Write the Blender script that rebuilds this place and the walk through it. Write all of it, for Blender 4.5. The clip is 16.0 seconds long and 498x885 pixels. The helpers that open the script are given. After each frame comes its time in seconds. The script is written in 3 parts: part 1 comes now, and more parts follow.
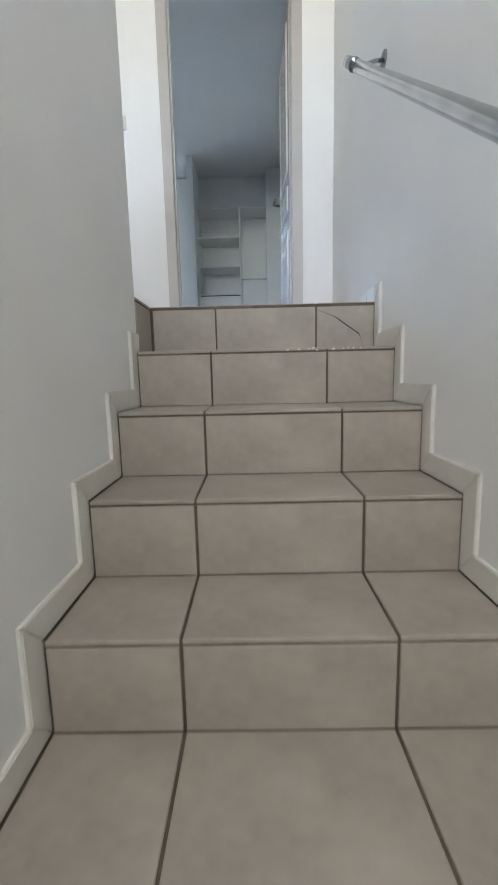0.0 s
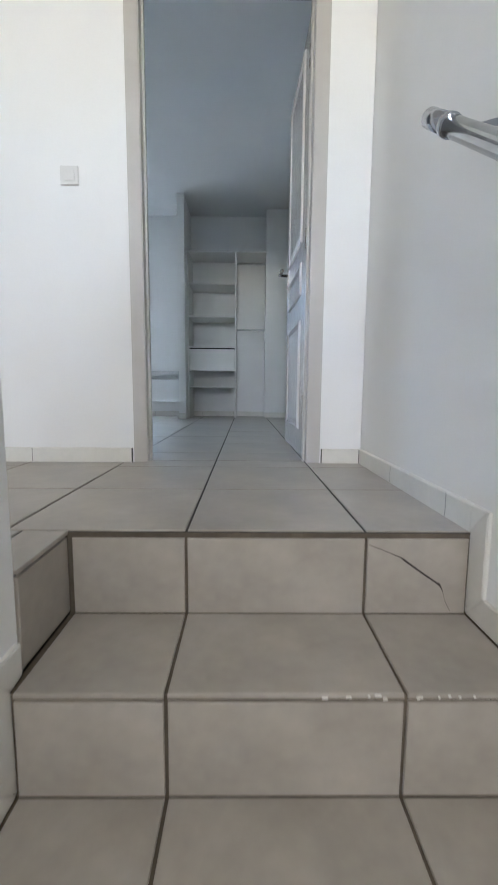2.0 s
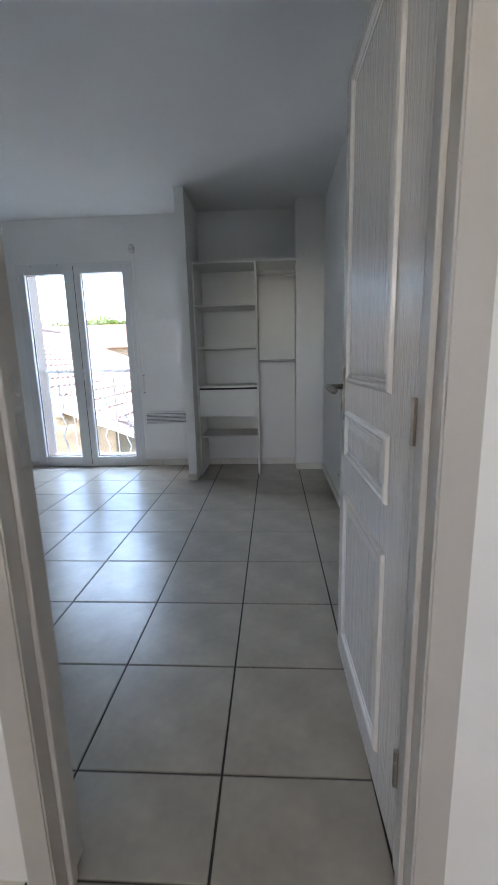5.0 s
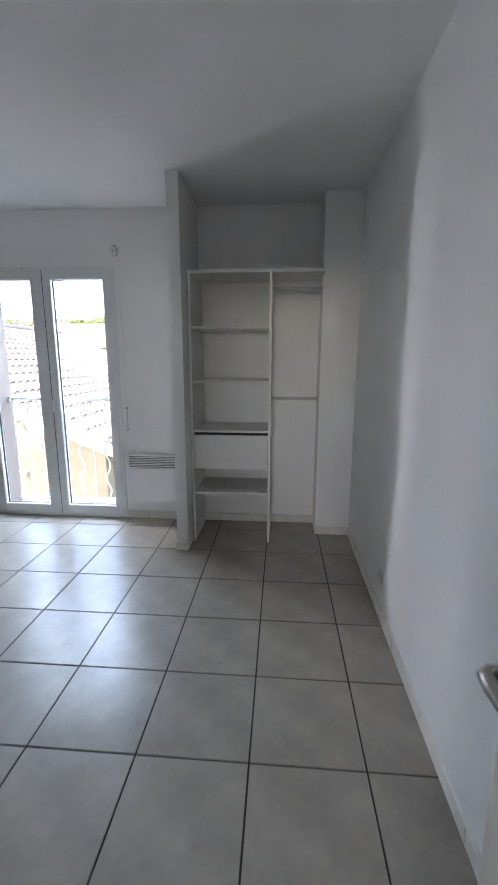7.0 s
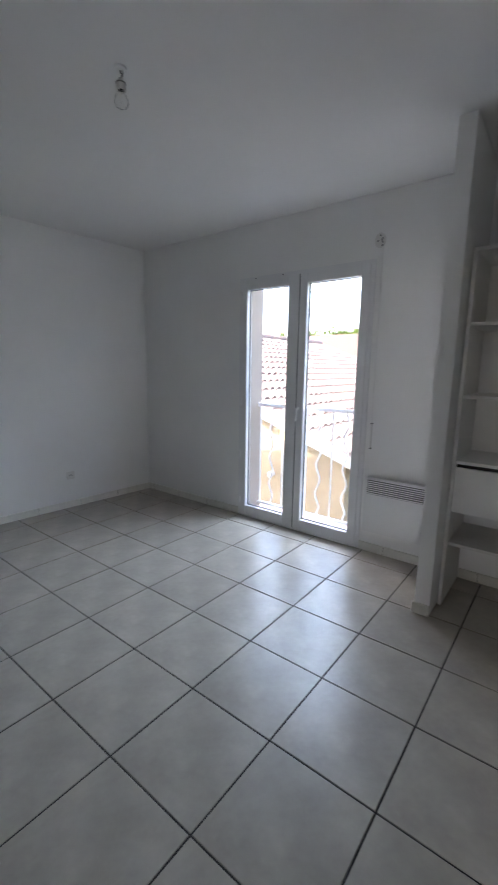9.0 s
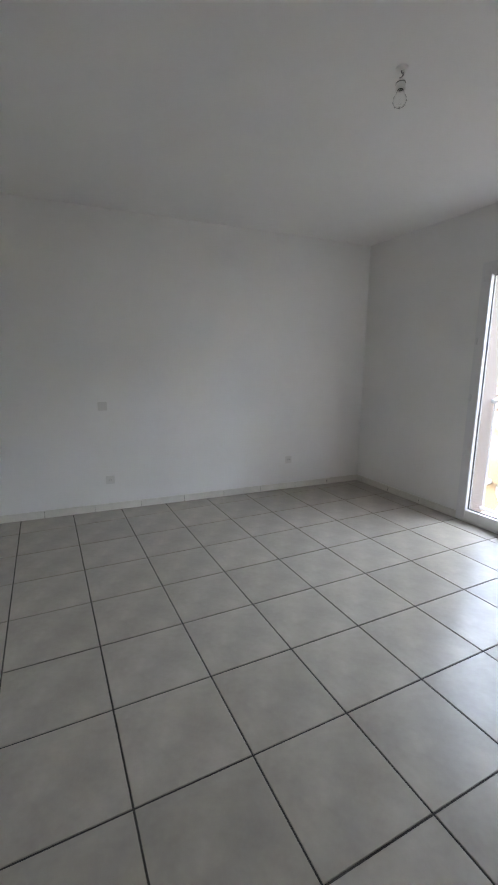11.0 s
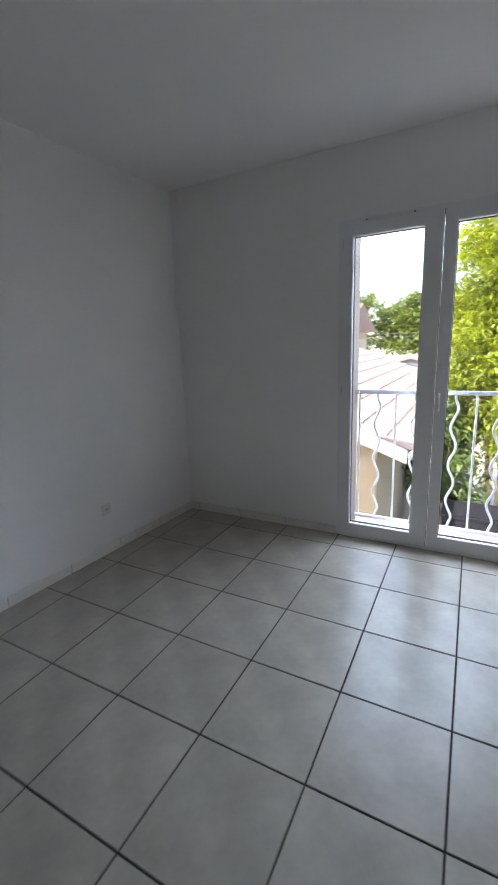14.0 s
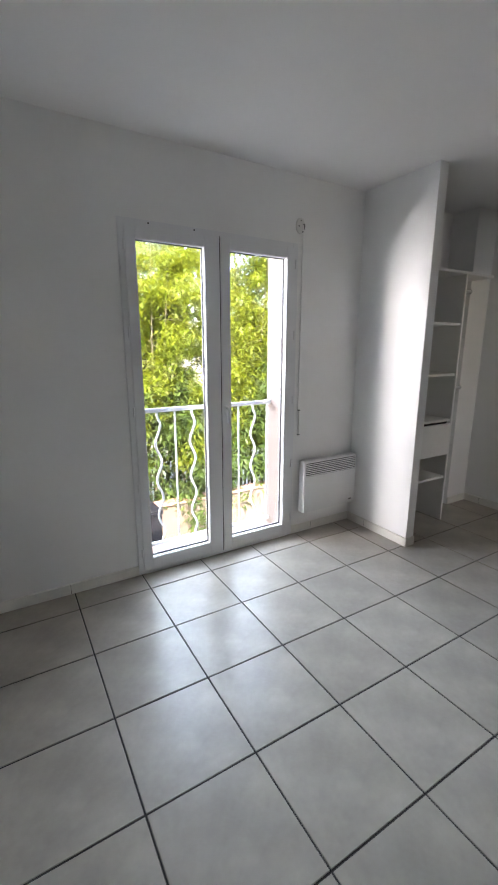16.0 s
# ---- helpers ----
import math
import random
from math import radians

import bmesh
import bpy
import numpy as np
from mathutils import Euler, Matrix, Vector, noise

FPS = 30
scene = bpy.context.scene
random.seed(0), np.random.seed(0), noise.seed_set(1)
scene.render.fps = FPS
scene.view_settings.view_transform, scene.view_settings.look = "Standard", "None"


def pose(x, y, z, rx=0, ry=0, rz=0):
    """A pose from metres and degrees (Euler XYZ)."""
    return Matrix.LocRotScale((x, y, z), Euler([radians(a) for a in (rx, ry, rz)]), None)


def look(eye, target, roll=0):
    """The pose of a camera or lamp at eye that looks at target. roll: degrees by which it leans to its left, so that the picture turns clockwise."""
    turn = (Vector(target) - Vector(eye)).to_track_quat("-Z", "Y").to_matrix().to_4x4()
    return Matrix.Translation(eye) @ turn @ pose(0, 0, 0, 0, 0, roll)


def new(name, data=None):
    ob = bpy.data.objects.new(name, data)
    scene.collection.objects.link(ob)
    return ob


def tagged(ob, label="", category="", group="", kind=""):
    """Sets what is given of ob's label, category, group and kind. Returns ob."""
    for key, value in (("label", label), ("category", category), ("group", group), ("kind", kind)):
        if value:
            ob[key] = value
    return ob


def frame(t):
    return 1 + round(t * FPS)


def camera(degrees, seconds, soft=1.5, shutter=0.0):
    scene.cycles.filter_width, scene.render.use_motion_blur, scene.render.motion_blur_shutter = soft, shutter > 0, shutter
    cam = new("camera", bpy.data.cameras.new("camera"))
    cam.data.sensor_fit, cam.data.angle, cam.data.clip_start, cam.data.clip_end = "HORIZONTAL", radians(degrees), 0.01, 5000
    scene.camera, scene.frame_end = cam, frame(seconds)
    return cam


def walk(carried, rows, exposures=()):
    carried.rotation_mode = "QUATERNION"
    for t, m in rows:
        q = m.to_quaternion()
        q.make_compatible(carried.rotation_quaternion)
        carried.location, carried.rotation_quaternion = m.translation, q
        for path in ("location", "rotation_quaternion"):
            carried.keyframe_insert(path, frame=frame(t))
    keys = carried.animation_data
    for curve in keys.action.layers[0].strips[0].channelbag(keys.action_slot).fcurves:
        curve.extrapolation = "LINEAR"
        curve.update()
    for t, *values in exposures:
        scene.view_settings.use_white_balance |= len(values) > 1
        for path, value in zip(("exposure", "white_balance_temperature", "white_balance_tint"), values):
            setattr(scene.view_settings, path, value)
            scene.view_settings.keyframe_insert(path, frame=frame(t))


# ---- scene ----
# ---------------------------------------------------------------- camera and walk
cam = camera(62.0, 16.0, soft=1.6, shutter=0.3)
# seconds, x, y, z, yaw, pitch, roll
PATH = [
    (0.0, 0.153, -2.275, -0.311, 0.70, -8.81, -1.35),
    (0.5, 0.154, -2.041, -0.116, 1.09, -8.03, -0.97),
    (1.0, 0.114, -1.817, 0.069, 0.68, -6.33, -0.53),
    (1.5, 0.130, -1.645, 0.184, -2.20, -6.02, 1.38),
    (2.0, 0.138, -1.390, 0.327, -0.61, -6.79, 0.43),
    (2.5, 0.150, -1.198, 0.500, -1.04, -7.03, 0.51),
    (3.0, 0.199, -0.965, 0.630, 1.09, -7.33, 0.35),
    (3.5, 0.174, -0.749, 0.753, 2.79, -8.16, -0.49),
    (5.8, 0.159, 0.228, 1.355, 3.49, -12.00, -1.61),
    (6.0, 0.157, 0.315, 1.387, 3.35, -11.05, -0.68),
    (6.5, 0.144, 0.548, 1.434, 3.81, -11.60, -0.88),
    (7.0, 0.093, 0.883, 1.462, 4.31, -11.30, 0.13),
    (7.5, 0.070, 1.144, 1.482, 10.28, -11.39, -0.72),
    (8.0, 0.038, 1.396, 1.459, 21.63, -10.24, -0.76),
    (8.5, -0.018, 1.443, 1.446, 29.67, -10.27, -0.49),
    (9.0, -0.078, 1.417, 1.445, 37.92, -10.26, 0.81),
    (9.5, -0.143, 1.351, 1.427, 47.71, -10.43, 0.34),
    (10.0, -0.152, 1.222, 1.426, 54.27, -10.64, 0.58),
    (10.2, -0.152, 1.161, 1.424, 55.98, -10.59, 0.80),
    (12.3, -0.338, 1.128, 1.406, 72.05, -12.07, -0.97),
    (12.5, -0.429, 1.173, 1.423, 69.72, -12.45, -0.11),
    (13.0, -0.759, 1.314, 1.429, 55.45, -12.04, 0.42),
    (13.5, -1.206, 1.427, 1.441, 39.81, -12.69, -0.74),
    (14.0, -1.751, 1.540, 1.450, 28.39, -12.99, -2.25),
    (14.5, -2.272, 1.660, 1.469, 12.78, -13.78, -0.34),
    (15.0, -2.693, 1.822, 1.457, -3.44, -12.91, -3.13),
    (15.5, -3.019, 1.913, 1.504, -21.91, -12.67, 0.13),
    (16.0, -3.259, 1.920, 1.519, -30.70, -13.01, 0.06),
]
EXPOSURE = [
    (0.0, 4.05, 5700, 9), (1.0, 4.05, 5700, 9), (2.0, 4.1, 5700, 10), (2.5, 4.05, 5750, 10), (3.5, 3.58, 5900, 12), (6.0, 3.62, 6250, 15), (7.0, 3.75, 6350, 17),
    (8.0, 3.6, 6500, 18), (9.0, 3.33, 6500, 18), (10.2, 3.45, 6850, 18), (12.3, 4.15, 7250, 20), (12.6, 4.15, 7250, 20), (13.0, 3.5, 6750, 18), (13.5, 3.08, 6650, 17),
    (14.5, 3.08, 6700, 16), (15.0, 3.3, 6750, 16), (15.5, 3.53, 6950, 18), (16.0, 3.58, 6950, 18),
]
walk(cam, [(t, pose(x, y, z, 90 + p, 0, a) @ pose(0, 0, 0, 0, 0, r)) for t, x, y, z, a, p, r in PATH], EXPOSURE)

# ---------------------------------------------------------------- world, sun, daylight fill lamps
SUN = Vector((-0.22, -0.62, 0.725)).normalized()
world = bpy.data.worlds.new("sky")
scene.world = world
world.use_nodes = True
wn = world.node_tree.nodes
sky = wn.new("ShaderNodeTexSky")
sky.sky_type, sky.sun_disc = "NISHITA", False
sky.sun_elevation = math.asin(SUN.z)
sky.sun_rotation = math.atan2(SUN.x, SUN.y)
world.node_tree.links.new(sky.outputs[0], wn["Background"].inputs[0])
wn["Background"].inputs[1].default_value = 0.15
sun = new("sun", bpy.data.lights.new("sun", "SUN"))
sun.data.energy, sun.data.angle, sun.data.color = 2.2, radians(0.5), (1.0, 0.95, 0.87)
sun.matrix_world = look(SUN * 50, (0, 0, 0))


# Makes an added area lamp that stands in for daylight
def fill_lamp(name, eye, target, w, h, power, color):
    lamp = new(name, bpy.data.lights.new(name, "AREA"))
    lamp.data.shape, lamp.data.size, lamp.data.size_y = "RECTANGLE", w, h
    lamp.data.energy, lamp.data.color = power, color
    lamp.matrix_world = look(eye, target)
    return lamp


# Fill lamp in a made-up stairwell opening, high and unseen behind the walk
fill_lamp("stair_window_light", (-0.3, -4.94, 2.05), (0.1, -1.5, -0.4), 1.2, 0.9, 5.2, (1.0, 0.92, 0.81))
# Added fill lamp, unseen above the bedroom window, standing in for the sky
fill_lamp("bedroom_window_light", (-1.965, 8.6, 4.55), (-1.965, 2.0, 2.6), 9.0, 2.5, 135, (0.64, 0.82, 1.0))
# Unseen fill lamp added beside the neighbour house, slanting in through the same window
fill_lamp("west_window_light", (-7.05, 6.75, 1.9), (-7.05, 0.0, 1.9), 4.4, 3.2, 175, (0.95, 0.97, 1.0))


# ---------------------------------------------------------------- materials
def mat(name, rgb, rough=0.6, metal=0.0, vary=0.06, scale=6.0, fine=60.0, bump=0.02, spec=0.5, rand=0.0,
        tint=None, coat=0.0, stretch=None):
    m = bpy.data.materials.new(name)
    m.use_nodes = True
    nt = m.node_tree
    n, l = nt.nodes, nt.links
    b = n["Principled BSDF"]
    b.inputs["Roughness"].default_value = rough
    b.inputs["Metallic"].default_value = metal
    b.inputs["Specular IOR Level"].default_value = spec
    b.inputs["Coat Weight"].default_value = coat
    tc = n.new("ShaderNodeTexCoord")
    mp = n.new("ShaderNodeMapping")
    l.new(tc.outputs["Object"], mp.inputs[0])
    if stretch:
        mp.inputs["Scale"].default_value = stretch
    big = n.new("ShaderNodeTexNoise")
    big.inputs["Scale"].default_value, big.inputs["Detail"].default_value = scale, 4.0
    small = n.new("ShaderNodeTexNoise")
    small.inputs["Scale"].default_value, small.inputs["Detail"].default_value = fine, 3.0
    l.new(mp.outputs[0], big.inputs["Vector"])
    l.new(mp.outputs[0], small.inputs["Vector"])
    ramp = n.new("ShaderNodeMix")
    ramp.data_type = "RGBA"
    dark = [c * (1 - vary) for c in (tint or rgb)]
    light = [min(1.0, c * (1 + vary)) for c in rgb]
    ramp.inputs[6].default_value = (*dark, 1)
    ramp.inputs[7].default_value = (*light, 1)
    spread = n.new("ShaderNodeMapRange")
    spread.inputs[1].default_value, spread.inputs[2].default_value = 0.3, 0.7
    l.new(big.outputs["Fac"], spread.inputs[0])
    l.new(spread.outputs[0], ramp.inputs[0])
    last = ramp.outputs[2]
    speck = n.new("ShaderNodeMix")
    speck.data_type, speck.blend_type = "RGBA", "MULTIPLY"
    speck.inputs[0].default_value = 1.0
    lo = n.new("ShaderNodeMapRange")
    lo.inputs[3].default_value, lo.inputs[4].default_value = 1 - vary * 0.8, 1 + vary * 0.8
    l.new(small.outputs["Fac"], lo.inputs[0])
    l.new(last, speck.inputs[6])
    l.new(lo.outputs[0], speck.inputs[7])
    last = speck.outputs[2]
    if rand:
        info = n.new("ShaderNodeObjectInfo")
        rr = n.new("ShaderNodeMapRange")
        rr.inputs[3].default_value, rr.inputs[4].default_value = 1 - rand, 1 + rand
        l.new(info.outputs["Random"], rr.inputs[0])
        mul = n.new("ShaderNodeMix")
        mul.data_type, mul.blend_type = "RGBA", "MULTIPLY"
        mul.inputs[0].default_value = 1.0
        l.new(last, mul.inputs[6])
        l.new(rr.outputs[0], mul.inputs[7])
        last = mul.outputs[2]
    l.new(last, b.inputs["Base Color"])
    rg = n.new("ShaderNodeMapRange")
    rg.inputs[3].default_value, rg.inputs[4].default_value = max(0.02, rough - 0.06), min(1, rough + 0.06)
    l.new(big.outputs["Fac"], rg.inputs[0])
    l.new(rg.outputs[0], b.inputs["Roughness"])
    if bump:
        bp = n.new("ShaderNodeBump")
        bp.inputs["Strength"].default_value, bp.inputs["Distance"].default_value = bump * 5, 0.01
        add = n.new("ShaderNodeMath")
        l.new(small.outputs["Fac"], add.inputs[0])
        l.new(big.outputs["Fac"], add.inputs[1])
        l.new(add.outputs[0], bp.inputs["Height"])
        l.new(bp.outputs[0], b.inputs["Normal"])
    return m


M_WALL = mat("wall_paint", (0.87, 0.865, 0.845), 0.6, vary=0.025, scale=1.6, fine=180, bump=0.012)
M_CEIL = mat("ceiling_paint", (0.86, 0.855, 0.84), 0.8, vary=0.02, scale=1.2, fine=140, bump=0.012)
M_TILE = mat("ceramic_tile", (0.405, 0.368, 0.312), 0.30, vary=0.10, scale=5.0, fine=38, bump=0.004, rand=0.05, spec=0.32,
             tint=(0.365, 0.328, 0.28))
M_GROUT = mat("grout", (0.045, 0.041, 0.038), 0.95, vary=0.25, scale=9, fine=90, bump=0.06)
M_GROUT_STAIR = mat("stair_grout", (0.12, 0.098, 0.07), 0.95, vary=0.3, scale=9, fine=90, bump=0.06)
M_SKIRT = mat("skirting_tile", (0.76, 0.74, 0.68), 0.35, vary=0.05, scale=7, fine=60, bump=0.004)
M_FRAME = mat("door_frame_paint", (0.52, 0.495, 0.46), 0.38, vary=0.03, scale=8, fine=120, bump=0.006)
M_DOOR = mat("door_paint", (0.73, 0.70, 0.66), 0.13, vary=0.015, scale=3, fine=13, bump=0.055, stretch=(14, 14, 0.6))
M_PVC = mat("white_pvc", (0.80, 0.80, 0.80), 0.3, vary=0.02, scale=4, fine=80, bump=0.003)
M_SEAL = mat("black_gasket", (0.02, 0.02, 0.022), 0.7, vary=0.1)
M_MELA = mat("white_melamine", (0.80, 0.79, 0.765), 0.42, vary=0.03, scale=3, fine=110, bump=0.006)
M_GAP_SHADE = mat("drawer_gap_shade", (0.03, 0.028, 0.027), 0.8, vary=0.1)
M_CHROME = mat("chrome", (0.36, 0.38, 0.42), 0.08, 1.0, vary=0.04, scale=20, fine=200, bump=0.002)
M_NICKEL = mat("satin_nickel", (0.52, 0.49, 0.45), 0.26, 1.0, vary=0.05, scale=20, fine=200, bump=0.003)
M_ROD = mat("steel_tube", (0.74, 0.74, 0.73), 0.34, 1.0, vary=0.05, scale=20)
M_RAD = mat("radiator_enamel", (0.80, 0.80, 0.79), 0.35, vary=0.02, scale=4, fine=90, bump=0.002)
# Colour of dark trim and wires; also paints in the shade inside holes
M_DARK = mat("dark_trim_hole_shade", (0.05, 0.05, 0.052), 0.7, vary=0.1)
M_PLASTIC = mat("white_plastic", (0.74, 0.73, 0.70), 0.4, vary=0.02)
M_WOOD = mat("varnished_wood", (0.20, 0.11, 0.06), 0.45, vary=0.25, scale=4, fine=50, bump=0.02, stretch=(8, 1, 8))
M_IRON = mat("white_iron", (0.80, 0.80, 0.80), 0.4, vary=0.03, scale=10, fine=120, bump=0.006)
M_SILL = mat("terracotta_sill", (0.46, 0.26, 0.19), 0.7, vary=0.15, scale=6, fine=60, bump=0.03)
M_STUCCO = mat("outer_render", (0.30, 0.25, 0.215), 0.9, vary=0.06, scale=2, fine=90, bump=0.06)
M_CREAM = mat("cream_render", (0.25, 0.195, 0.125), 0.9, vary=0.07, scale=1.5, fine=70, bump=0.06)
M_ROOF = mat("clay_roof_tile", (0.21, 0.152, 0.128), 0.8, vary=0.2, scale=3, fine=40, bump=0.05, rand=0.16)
M_ROOF_FAR = mat("brown_roof_tile", (0.13, 0.075, 0.05), 0.85, vary=0.2, scale=2, fine=30, bump=0.05)
M_FASCIA = mat("white_fascia", (0.50, 0.48, 0.46), 0.5, vary=0.05, scale=3, fine=60)
M_SOFFIT = mat("soffit_wood", (0.50, 0.33, 0.17), 0.6, vary=0.15, scale=5, fine=50, stretch=(1, 8, 8))
M_GROUND = mat("garden_ground", (0.42, 0.38, 0.32), 0.95, vary=0.3, scale=0.8, fine=14, bump=0.1)
M_GARDEN = mat("garden_wall_render", (0.19, 0.15, 0.11), 0.9, vary=0.10, scale=2.5, fine=70, bump=0.06)
M_BARK = mat("bark", (0.18, 0.15, 0.09), 0.9, vary=0.3, scale=10, fine=60, bump=0.1)
M_BIN = mat("dark_plastic", (0.012, 0.012, 0.015), 0.85, vary=0.1, spec=0.15)
M_CRACK = mat("crack_line", (0.05, 0.04, 0.035), 0.95, vary=0.2)
M_HOOK = mat("grey_metal", (0.25, 0.25, 0.25), 0.4, 1.0, vary=0.1)


def leaf_mat(name, rgb, through_rgb):
    m = bpy.data.materials.new(name)
    m.use_nodes = True
    n, l = m.node_tree.nodes, m.node_tree.links
    b = n["Principled BSDF"]
    b.inputs["Roughness"].default_value = 0.5
    geo = n.new("ShaderNodeNewGeometry")
    ramp = n.new("ShaderNodeValToRGB")
    ramp.color_ramp.elements[0].color = (*[c * 0.6 for c in rgb], 1)
    ramp.color_ramp.elements[1].color = (*[c * 1.5 for c in rgb], 1)
    l.new(geo.outputs["Random Per Island"], ramp.inputs[0])
    l.new(ramp.outputs[0], b.inputs["Base Color"])
    t = n.new("ShaderNodeBsdfTranslucent")
    t.inputs[0].default_value = (*through_rgb, 1)
    mix = n.new("ShaderNodeMixShader")
    mix.inputs[0].default_value = 0.4
    l.new(b.outputs[0], mix.inputs[1])
    l.new(t.outputs[0], mix.inputs[2])
    l.new(mix.outputs[0], n["Material Output"].inputs[0])
    return m


M_LEAF = leaf_mat("bamboo_leaf", (0.15, 0.19, 0.016), (0.44, 0.475, 0.018))
M_LEAF_DARK = leaf_mat("shrub_leaf", (0.07, 0.115, 0.024), (0.16, 0.23, 0.03))
M_LEAF_FAR = leaf_mat("far_leaf", (0.085, 0.115, 0.022), (0.20, 0.25, 0.03))

M_GLASS = bpy.data.materials.new("window_glass")
M_GLASS.use_nodes = True
gb = M_GLASS.node_tree.nodes["Principled BSDF"]
gb.inputs["Base Color"].default_value = (1, 1, 1, 1)
gb.inputs["Roughness"].default_value = 0.0
gb.inputs["IOR"].default_value = 1.45
gb.inputs["Transmission Weight"].default_value = 1.0


# ---------------------------------------------------------------- mesh helpers
def link(name, bm, material, parent=None, smooth=False):
    me = bpy.data.meshes.new(name)
    bm.to_mesh(me)
    bm.free()
    if material:
        me.materials.append(material)
    if smooth:
        for p in me.polygons:
            p.use_smooth = True
    ob = new(name, me)
    ob.parent = parent
    return ob


def part(name, bm, material, parent, label="", smooth=False):
    ob = link(name, bm, material, parent, smooth)
    if label:
        tagged(ob, label)
    return ob


def thing(name, x, y, z, label, category, group="", kind=""):
    ob = new(name)
    ob.location = (x, y, z)
    ob.empty_display_size = 0.1
    bpy.context.view_layer.update()
    return tagged(ob, label, category, group, kind)


def box(x0, y0, z0, x1, y1, z1, bevel=0.0, segments=1, bm=None, origin=(0, 0, 0)):
    b = bmesh.new()
    vs = [b.verts.new((x - origin[0], y - origin[1], z - origin[2])) for x in (x0, x1) for y in (y0, y1) for z in (z0, z1)]
    for f in ((0, 1, 3, 2), (4, 6, 7, 5), (0, 4, 5, 1), (2, 3, 7, 6), (0, 2, 6, 4), (1, 5, 7, 3)):
        b.faces.new([vs[i] for i in f])
    if bevel:
        bmesh.ops.bevel(b, geom=b.edges[:], offset=bevel, segments=segments, affect="EDGES")
    if bm is None:
        return b
    me = bpy.data.meshes.new("tmp")
    b.to_mesh(me)
    bm.from_mesh(me)
    bpy.data.meshes.remove(me)
    b.free()
    return bm


def tube(points, radius, sides=12, bm=None, closed_ends=True):
    b = bm or bmesh.new()
    pts = [Vector(p) for p in points]
    rings = []
    side = None
    for i, p in enumerate(pts):
        d = (pts[min(i + 1, len(pts) - 1)] - pts[max(i - 1, 0)]).normalized()
        if side is None:
            side = d.orthogonal().normalized()
        side = (side - d * side.dot(d)).normalized()
        up = d.cross(side)
        rad = radius[i] if isinstance(radius, (list, tuple)) else radius
        rings.append([b.verts.new(p + rad * (math.cos(a) * side + math.sin(a) * up))
                      for a in (2 * math.pi * k / sides for k in range(sides))])
    for r0, r1 in zip(rings, rings[1:]):
        for k in range(sides):
            b.faces.new((r0[k], r0[(k + 1) % sides], r1[(k + 1) % sides], r1[k]))
    if closed_ends:
        b.faces.new(rings[0][::-1])
        b.faces.new(rings[-1])
    return b


def prism(outline, axis_from, axis_to, place):
    """A flat outline of (u, v) drawn out from axis_from to axis_to; place(u, v, w) gives the point."""
    b = bmesh.new()
    a = [b.verts.new(place(u, v, axis_from)) for u, v in outline]
    c = [b.verts.new(place(u, v, axis_to)) for u, v in outline]
    b.faces.new(a[::-1])
    b.faces.new(c)
    for i in range(len(outline)):
        j = (i + 1) % len(outline)
        b.faces.new((a[i], a[j], c[j], c[i]))
    bmesh.ops.recalc_face_normals(b, faces=b.faces[:])
    return b


def wall(name, p0, p1, z0, z1, thick, openings=(), material=None, label=""):
    """A wall along p0 to p1, thick to the left of that way; openings are (u0, u1, z0, z1)."""
    p0, p1 = Vector((*p0, 0)), Vector((*p1, 0))
    along = (p1 - p0).normalized()
    out = Vector((-along.y, along.x, 0))
    length = (p1 - p0).length
    us = sorted({0, length, *[u for o in openings for u in o[:2]]})
    zs = sorted({z0, z1, *[z for o in openings for z in o[2:]]})
    solid = {}
    for i in range(len(us) - 1):
        for j in range(len(zs) - 1):
            cu, cz = (us[i] + us[i + 1]) / 2, (zs[j] + zs[j + 1]) / 2
            solid[i, j] = not any(o[0] < cu < o[1] and o[2] < cz < o[3] for o in openings)
    b = bmesh.new()
    made = {}

    def v(i, j, k):
        if (i, j, k) not in made:
            made[i, j, k] = b.verts.new(p0 + along * us[i] + out * thick * k + Vector((0, 0, zs[j])))
        return made[i, j, k]

    for (i, j), full in solid.items():
        if not full:
            continue
        b.faces.new((v(i, j, 0), v(i + 1, j, 0), v(i + 1, j + 1, 0), v(i, j + 1, 0)))
        b.faces.new((v(i, j, 1), v(i, j + 1, 1), v(i + 1, j + 1, 1), v(i + 1, j, 1)))
        if not solid.get((i - 1, j)):
            b.faces.new((v(i, j, 0), v(i, j + 1, 0), v(i, j + 1, 1), v(i, j, 1)))
        if not solid.get((i + 1, j)):
            b.faces.new((v(i + 1, j, 0), v(i + 1, j, 1), v(i + 1, j + 1, 1), v(i + 1, j + 1, 0)))
        if not solid.get((i, j - 1)):
            b.faces.new((v(i, j, 0), v(i, j, 1), v(i + 1, j, 1), v(i + 1, j, 0)))
        if not solid.get((i, j + 1)):
            b.faces.new((v(i, j + 1, 0), v(i + 1, j + 1, 0), v(i + 1, j + 1, 1), v(i, j + 1, 1)))
    bmesh.ops.recalc_face_normals(b, faces=b.faces[:])
    ob = link(name, b, material or M_WALL)
    return tagged(ob, label, "wall", kind="structure")


# ---------------------------------------------------------------- plan
T = 0.43                      # tile pitch
RISE, GOING, NOSE = 0.2043, 0.2725, -0.434
CEIL = 2.68
X_R = 0.69                    # right wall
DOOR_Y0, DOOR_Y1 = 0.552, 0.648
BACK, OUTER = 4.50, 4.74
PAR_X, PAR_END, PAR_TOP = -0.285, -0.66, 1.05
W_X0, W_X1, W_TOP = -2.60, -1.325, 2.235
HALL_Z = -9 * RISE


